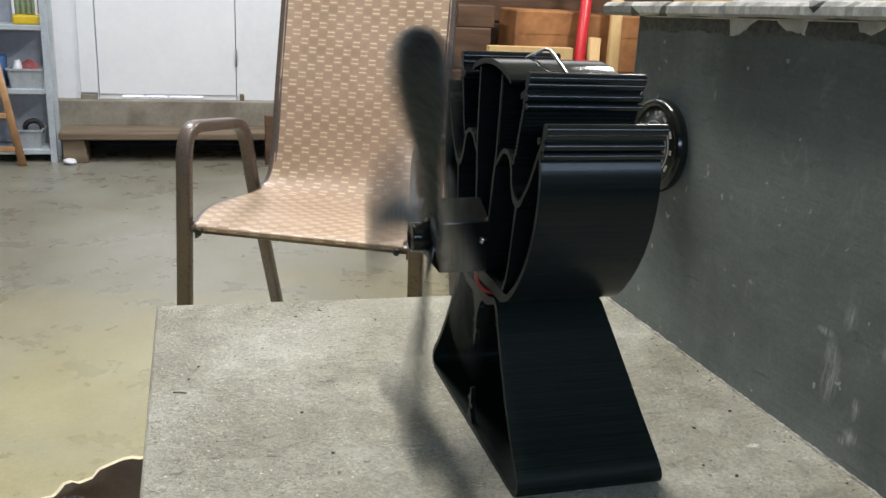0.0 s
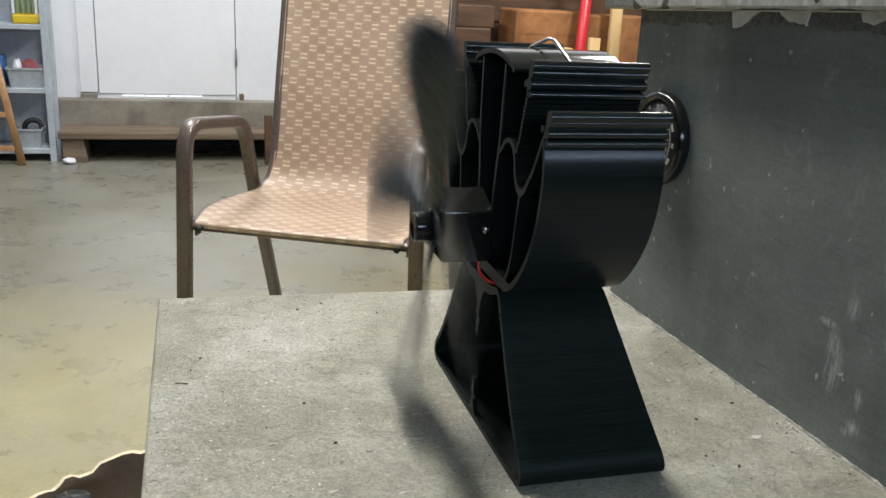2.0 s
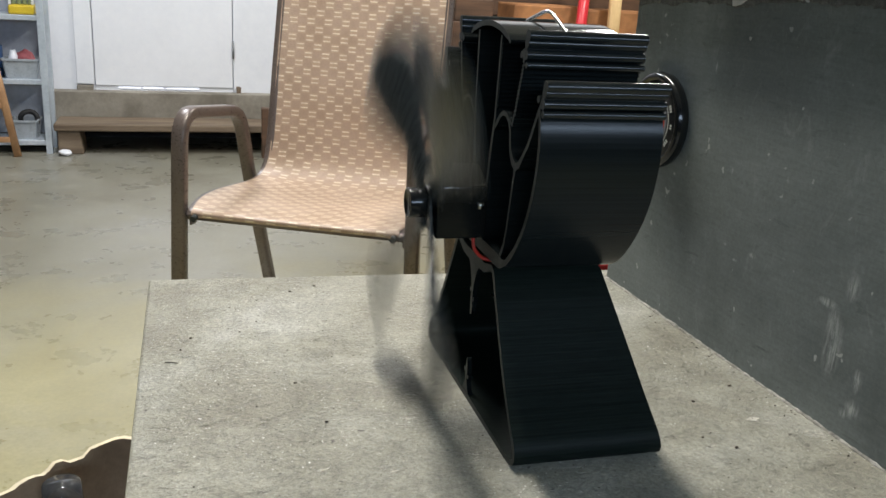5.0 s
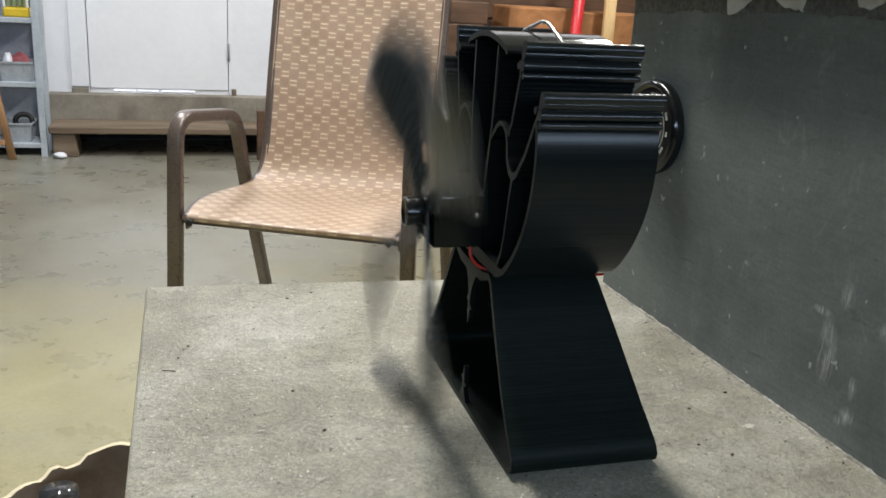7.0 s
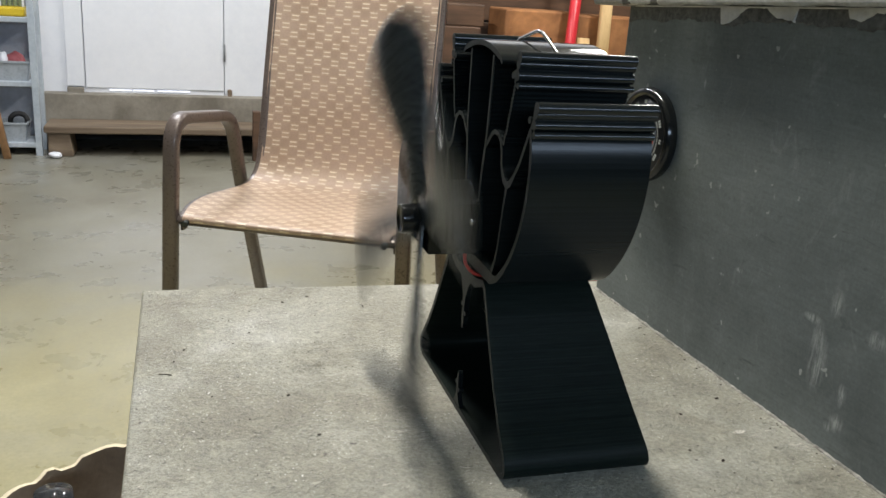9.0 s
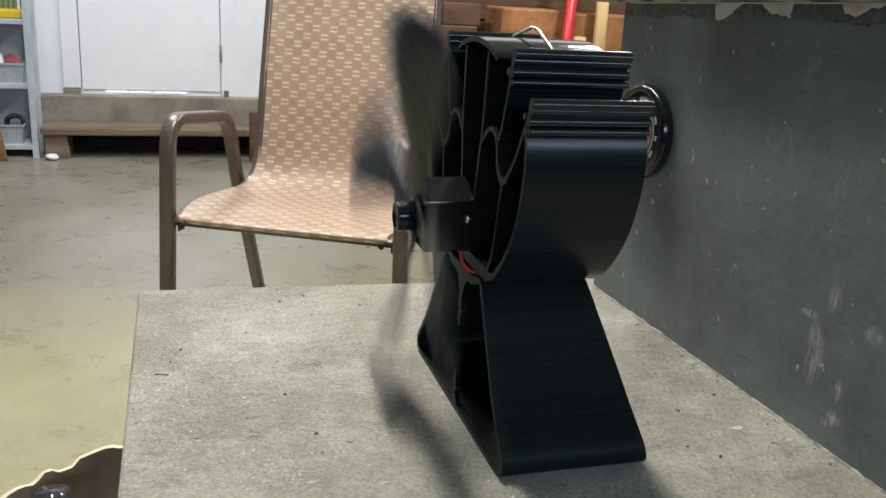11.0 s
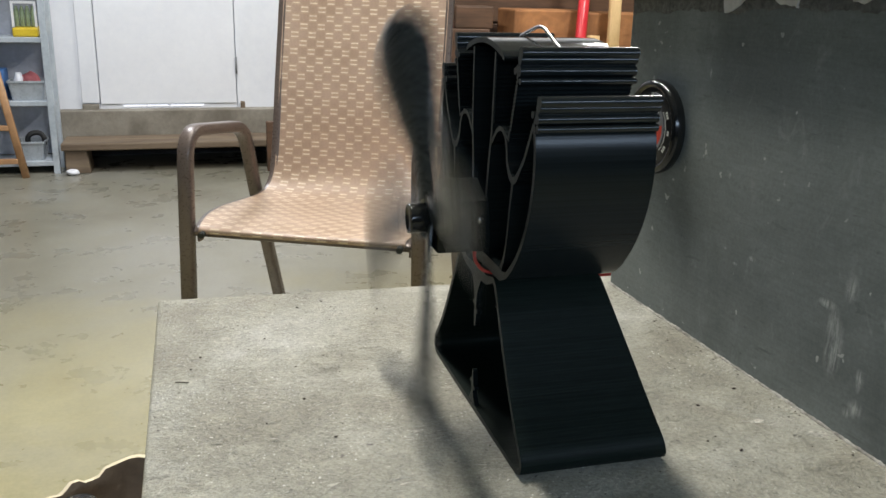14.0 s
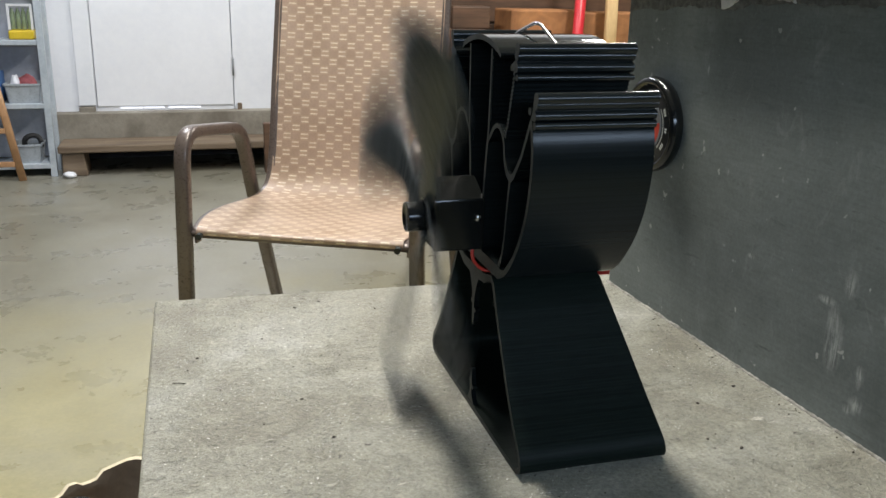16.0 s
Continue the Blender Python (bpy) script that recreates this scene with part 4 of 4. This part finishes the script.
    section = [(-0.0165, 0.0985), (-0.0165, 0.1258), (0.0020, 0.1345), (0.0200, 0.1258), (0.0200, 0.0985)]
    ends = [[bm.verts.new((x, y, z)) for y, z in section] for x in (-0.0268, -0.0004)]
    for k in range(5):
        bm.faces.new((ends[0][k], ends[0][(k + 1) % 5], ends[1][(k + 1) % 5], ends[1][k]))
    bm.faces.new(ends[0])
    bm.faces.new(ends[1])
    bmesh.ops.recalc_face_normals(bm, faces=bm.faces)
    bmesh.ops.bevel(bm, geom=list(bm.edges), offset=0.0008, segments=2, profile=0.5, affect="EDGES")
    motor = part("motor", bm, MOTOR, fan, "glossy black five-sided motor housing")
    for y, z in ((-0.0168, 0.1165), (0.0203, 0.1165)):
        bm = bmesh.new()
        lathe(bm, [(0.0, -0.004), (0.0019, -0.004), (0.0019, -0.0014), (0.0013, -0.0008), (0.0, -0.0006)], 12, "z", (-0.0042, y, z + 0.002))
        part("screw", bm, STEEL, motor)
    bm = bmesh.new()
    sweep(bm, rounded([(-0.0045, -0.0105, 0.1000), (-0.0050, -0.0115, 0.0920), (-0.0010, -0.0165, 0.0872), (0.006, -0.0190, 0.0868), (0.014, -0.0185, 0.0868)], 0.006), 0.0019, 0.0019, (0, 0, 1), 10)
    part("red_lead", bm, RED_WIRE, motor, "red wire lead")
    # turning part: hub and four blades
    rotor = new("rotor")
    rotor.parent = fan
    rotor.empty_display_size = 0.01
    rotor["label"] = "spinning hub with four broad black blades"
    bm = bmesh.new()
    lathe(bm, [(0.0, -0.0078), (0.0066, -0.0078), (0.0070, -0.0086), (0.0077, -0.0086), (0.0079, -0.0080), (0.0079, 0.0050), (0.0070, 0.0058), (0.0, 0.0058)], 32, "x")
    part("hub", bm, GLOSS, rotor, "glossy black hub")
    nr, nc = 22, 10
    outline = [(0.000, 0.0072), (0.010, 0.0076), (0.018, 0.0070), (0.026, 0.0060), (0.036, 0.0072), (0.050, 0.0115), (0.064, 0.0163), (0.078, 0.0197), (0.088, 0.0206), (0.096, 0.0192), (0.102, 0.0158), (0.1065, 0.0104), (0.1095, 0.0010)]

    def half_width(r):
        for (r0, w0), (r1, w1) in zip(outline, outline[1:]):
            if r0 <= r <= r1:
                return w0 + (w1 - w0) * (r - r0) / (r1 - r0)
        return 0.0008
    for b in range(4):
        bm = bmesh.new()
        sheets = []
        for side in (1, -1):
            rows = []
            for i in range(nr + 1):
                t = i / nr
                r = 0.004 + (0.1095 - 0.004) * (1 - (1 - t) ** 1.35)
                w = half_width(r) * 1.36
                twist = radians(14 + 11 * min(1, r / 0.05) - 5 * r / 0.1095)
                row = []
                for j in range(nc + 1):
                    s = -1 + 2 * j / nc
                    c = 0.004 * (s * s - 0.4) * (w / 0.0206)
                    across, out = s * w + 0.36 * max(0, w - 0.0072), c + side * 0.0005
                    # the leading side leans forward of the hub and away round the turn
                    x = -across * math.sin(twist) + out * math.cos(twist)
                    y = across * math.cos(twist) + out * math.sin(twist)
                    row.append(bm.verts.new((x + 0.0032 - 0.095 * r, y, r)))
                rows.append(row)
            sheets.append(rows)
            for a, c2 in zip(rows, rows[1:]):
                for j in range(nc):
                    bm.faces.new((a[j], a[j + 1], c2[j + 1], c2[j])).smooth = True
        A, B = sheets
        edge = lambda g: g[0] + [row[-1] for row in g[1:]] + g[-1][-2::-1] + [row[0] for row in g[-2:0:-1]]
        ea, eb = edge(A), edge(B)
        for i in range(len(ea)):
            bm.faces.new((ea[i], ea[(i + 1) % len(ea)], eb[(i + 1) % len(ea)], eb[i]))
        bmesh.ops.recalc_face_normals(bm, faces=bm.faces)
        ob = part("blade", bm, BLADE, rotor)
        ob.matrix_basis = pose(0, 0, 0, 90 * b, 0, 0)
    rotor.matrix_basis = pose(-0.0300, 0, HUB_Z)
    return rotor


def build_dial():
    d = thing("stove_thermometer", (-0.0048, -0.0560, 0.1377), "round black magnetic stove thermometer on the box side", "thermometer", turn=2.6)
    bm = bmesh.new()
    lathe(bm, [(0.0, -0.0004), (0.0300, -0.0004), (0.0328, -0.0020), (0.0337, -0.0055), (0.0330, -0.0092), (0.0308, -0.0112), (0.0284, -0.0104), (0.0278, -0.0088), (0.0, -0.0088)], 72, "x")
    part("case", bm, GLOSS, d, "glossy black round case")
    bm = bmesh.new()
    lathe(bm, [(0.0, -0.0089), (0.0276, -0.0089), (0.0276, -0.0093), (0.0, -0.0093)], 64, "x")
    part("face", bm, DIAL_FACE, d)
    bm = bmesh.new()
    lathe(bm, [(0.0165, -0.0094), (0.0165, -0.0099), (0.0176, -0.0099), (0.0176, -0.0094)], 64, "x")
    part("inner_ring", bm, HINGE_GREY, d, "thin grey ring on the face")

    def band(bm, a0, a1, r0, r1, x=-0.00955):
        """A flat printed arc; angles run from straight ahead over the top."""
        prev = None
        n = max(2, int(abs(a1 - a0) / 3))
        for k in range(n + 1):
            a = radians(a0 + (a1 - a0) * k / n)
            row = [bm.verts.new((x, r * math.cos(a), r * math.sin(a))) for r in (r0, r1)]
            if prev:
                bm.faces.new((prev[0], prev[1], row[1], row[0]))
            prev = row
    # tiny print round the face, too small to read, and larger figures between
    bm = bmesh.new()
    rng = random.Random(9)
    a = -70.0
    while a < 300:
        for k in range(rng.choice((2, 3))):
            band(bm, a, a + 3.2, 0.0220, 0.0246)
            a += 4.6
        a += 19
    part("figures", bm, PALE, d, "pale figures too small to read")
    bm = bmesh.new()
    a = 140.0
    while a < 226:
        band(bm, a, a + 2.6, 0.0192, 0.0204)
        a += 3.6
    part("small_print", bm, PALE, d, "ring of tiny pale print")
    bm = bmesh.new()
    band(bm, 168, 232, 0.0080, 0.0152)
    part("danger_band", bm, RED_PRINT, d, "red warning band")
    bm = bmesh.new()
    band(bm, 60, 166, 0.0118, 0.0150)
    part("scale_band", bm, HINGE_GREY, d, "dull grey zone band")
    bm = bmesh.new()
    lathe(bm, [(0.0, -0.0125), (0.0016, -0.0125), (0.0022, -0.0115), (0.0022, -0.0094), (0.0, -0.0094)], 20, "x")
    sweep(bm, [(-0.0108, 0.003, -0.004), (-0.0108, -0.012, 0.015)], 0.0012, 0.0004, (1, 0, 0))
    part("pointer", bm, STEEL, d, "thin metal pointer")


# ---- the chair ----
def seat_inset(y):
    """How far the sling's side stands in from the chair's side: bulging along the seat, drawn in up the back."""
    if y < 0.30:
        return 0.004 - 0.022 * math.sin(math.pi * max(0, y) / 0.30)
    return 0.004 + 0.010 * min(1, (y - 0.30) / 0.08)


def build_chair():
    """Local axes: x across the seat, y from the front to the back, z up from the floor."""
    ch = thing("patio_chair", (-0.333, 0.95, FLOOR), "brown metal patio chair with a woven tan sling seat", "chair", turn=-25.5)
    W, sz = 0.382, 0.423
    prof = [(-0.002, sz - 0.012), (-0.006, sz - 0.007), (-0.004, sz - 0.001), (0.010, sz + 0.004), (0.06, sz + 0.006), (0.14, sz + 0.002), (0.22, sz - 0.004), (0.28, sz - 0.006), (0.325, sz + 0.001),
            (0.352, sz + 0.024), (0.366, sz + 0.065), (0.378, sz + 0.13), (0.396, sz + 0.22), (0.420, sz + 0.32), (0.448, sz + 0.44), (0.475, sz + 0.54)]
    bm = bmesh.new()
    uvl = bm.loops.layers.uv.new("UVMap")
    fine = [(Vector(p)) for p in prof]
    dense = []
    for i in range(len(fine) - 1):
        p0, p1, p2, p3 = fine[max(i - 1, 0)], fine[i], fine[i + 1], fine[min(i + 2, len(fine) - 1)]
        for k in range(4):
            t = k / 4
            dense.append(0.5 * ((2 * p1) + (p2 - p0) * t + (2 * p0 - 5 * p1 + 4 * p2 - p3) * t * t + (3 * p1 - p0 - 3 * p2 + p3) * t ** 3))
    dense.append(fine[-1])
    nx = 12
    dist = [0.0]
    for a, b in zip(dense, dense[1:]):
        dist.append(dist[-1] + (b - a).length)
    for off, flip in ((0.0, False), (-0.0018, True)):
        grid = []
        for i, p in enumerate(dense):
            d = (dense[min(i + 1, len(dense) - 1)] - dense[max(i - 1, 0)]).normalized()
            nrm = Vector((-d.y, d.x))
            row = []
            for j in range(nx + 1):
                s = j / nx
                sag = -0.010 * (1 - (2 * s - 1) ** 2) * min(1, dist[i] / 0.05)
                q = p + nrm * (sag + off)
                inset = seat_inset(p.x)
                row.append(bm.verts.new((inset + s * (W - 2 * inset), q.x, q.y)))
            grid.append(row)
        for i in range(len(dense) - 1):
            for j in range(nx):
                ids = [(i, j), (i, j + 1), (i + 1, j + 1), (i + 1, j)]
                if flip:
                    ids = ids[::-1]
                f = bm.faces.new([grid[a][b] for a, b in ids])
                f.smooth = True
                for lp, (a, b) in zip(f.loops, ids):
                    lp[uvl].uv = (b / nx * W, dist[a])
    part("sling", bm, SLING, ch, "tan and brown basket-weave sling")
    for x in (0.012, W - 0.012):
        bm = bmesh.new()
        sweep(bm, [(x, -0.006, sz - 0.010), (x, -0.016, sz - 0.012)], 0.011, 0.011, (0, 0, 1), 12)
        part("end_plug", bm, CUT, ch, "dull grey plastic end plug")
    rail = [(p.x, p.y) for p in dense]
    for x in (0.004, W - 0.004):
        bm = bmesh.new()
        lean = 1 if x < W / 2 else -1
        sweep(bm, [(x + lean * (seat_inset(y) - 0.006), y + 0.004, z - 0.008) for y, z in rail[6::2]], 0.011, 0.018, (1, 0, 0))
        part("side_rail", bm, FRAME, ch)
    bm = bmesh.new()
    sweep(bm, [(-0.004, 0.008, sz - 0.011), (W + 0.004, 0.008, sz - 0.011)], 0.018, 0.014)
    part("front_bar", bm, FRAME, ch)
    bm = bmesh.new()
    sweep(bm, [(-0.004, 0.36, sz - 0.032), (W + 0.004, 0.36, sz - 0.032)], 0.020, 0.018)
    part("rear_bar", bm, FRAME, ch)
    for x, s in ((-0.0140, -1), (W + 0.0140, 1)):
        path = rounded([(x + s * 0.014, -0.012, 0.0), (x + s * 0.002, 0.004, sz + 0.170), (x + s * 0.004, 0.268, sz + 0.139), (x + s * 0.011, 0.34, sz - 0.02), (x + s * 0.014, 0.525, 0.0)], 0.055, 9)
        bm = bmesh.new()
        sweep(bm, path, 0.021, 0.026, (1, 0, 0))
        part("armrest_frame", bm, FRAME, ch, "bent flat bronze tube forming arm and supports")
        for y, z in ((0.016, sz - 0.02), (0.36, sz - 0.032)):
            lo, hi = sorted((x - s * 0.0085, x - s * 0.0140))
            part("bracket", box((lo, y - 0.01, z - 0.01), (hi, y + 0.01, z + 0.01), 0.002), FRAME, ch)


def build_bag():
    rng = random.Random(2)
    bag = thing("paper_bag", (-0.400, 0.046, FLOOR), "open brown paper bag with a crumpled pale rim", "paper bag", turn=42)
    hx, hy, h = 0.105, 0.082, -FLOOR - 0.2
    n = 96
    rings = []
    base = []
    for k in range(n):
        a = 2 * math.pi * k / n
        c, s = math.cos(a), math.sin(a)
        q = (abs(c) ** 5 + abs(s) ** 5) ** (-1 / 5)
        base.append((hx * c * q, hy * s * q))
    levels = 28
    for inner in (0, 1):
        for i in range(levels + 1):
            t = i / levels if not inner else 1 - i / levels
            ring = []
            for k, (bx, by) in enumerate(base):
                wob = 0.003 * noise.noise(Vector((bx * 22, by * 22, t * 4.0))) * (0.4 + t)
                fold = 0.004 * noise.noise(Vector((bx * 70, by * 70, t * 9.0))) + 0.004 * t ** 8 * noise.noise(Vector((bx * 60, by * 60, t * 12.0)))
                g = 1 + (wob + fold) / 0.1 - 0.052 * inner
                z = h * t + (0.008 * noise.noise(Vector((bx * 45, by * 45, 5.0))) + 0.003 * noise.noise(Vector((bx * 90, by * 90, 2.0))) + 0.004) * t ** 6
                ring.append(Vector((bx * g, by * g, max(0.001 + 0.001 * inner, z))))
            rings.append(ring)
    for name, first, last, mat, word in (("bag_wall", 0, levels - 1, PAPER, "creased brown outer paper"), ("rim", levels - 1, levels + 1, PAPER_RIM, "torn pale rim"), ("lining", levels + 1, 2 * levels + 1, PAPER, "creased brown inner paper")):
        bm = bmesh.new()
        vs = [[bm.verts.new(p) for p in ring] for ring in rings[first:last + 1]]
        for lower, upper in zip(vs, vs[1:]):
            for k in range(n):
                bm.faces.new((lower[k], lower[(k + 1) % n], upper[(k + 1) % n], upper[k])).smooth = True
        if name != "rim":
            bm.faces.new(vs[0] if name == "bag_wall" else vs[-1])
        bmesh.ops.recalc_face_normals(bm, faces=bm.faces)
        part(name, bm, mat, bag, word)
    bm = bmesh.new()
    prof = [(0.0, 0.0), (0.0148, 0.0)]
    for k in range(28):
        prof += [(0.0168, 0.004 + k * 0.0150), (0.0157, 0.0115 + k * 0.0150)]
    prof += [(0.0150, 0.428), (0.0, 0.430)]
    lathe(bm, prof, 36)
    ob = part("plastic_tube", bm, CLEAR)
    ob.location = (-0.438, 0.072, FLOOR + 0.003)
    tagged(ob, "ribbed clear plastic tube standing in a paper bag", "plastic tube")


build_room()
# the last two fixtures go with the added fill tubes
for place in ((-0.31, 0.66), (-0.65, 2.4), (1.5, 2.2)):
    build_ceiling_light(*place)
build_stove()
rotor = build_fan()
build_dial()
build_chair()
build_bench()
build_shelf()
build_clutter()
build_bag()
build_debris()

# ---- turning ----
# how far one of the four blades is past upright, at these times; between them the rotor makes whole quarter turns besides
TURNS = [(0, 90), (0.5, 151), (1.0, 217), (1.5, 283), (2.0, 350), (2.5, 418), (3.0, 477), (3.5, 540), (4.0, 578), (6.5, 813), (7.0, 847),
         (7.5, 893), (8.0, 935), (8.5, 967), (9.0, 1007), (11.5, 1194), (12.0, 1249), (12.5, 1293), (13.0, 1349), (13.5, 1399), (14.0, 1454),
         (14.5, 1507), (15.0, 1567), (15.5, 1633), (16.0, 1685)]


def turned(t):
    total = [(a, b + 900.0 * a) for a, b in TURNS]
    for i in range(len(total) - 1):
        (t0, a0), (t1, a1) = total[i], total[i + 1]
        if t <= t1 + 1e-6:
            before, after = total[max(i - 1, 0)], total[min(i + 2, len(total) - 1)]
            s0 = (a1 - before[1]) / (t1 - before[0]) * (t1 - t0)
            s1 = (after[1] - a0) / (after[0] - t0) * (t1 - t0)
            k = (t - t0) / (t1 - t0)
            return (2 * k ** 3 - 3 * k * k + 1) * a0 + (k ** 3 - 2 * k * k + k) * s0 + (3 * k * k - 2 * k ** 3) * a1 + (k ** 3 - k * k) * s1
    return total[-1][1]


def motions():
    rows = []
    for k in range(16 * FPS + 1):
        t = k / FPS
        rows.append((t, pose(-0.0300, 0, HUB_Z, -(turned(t) % 360), 0, 0)))
    walk(rotor, rows)


motions()
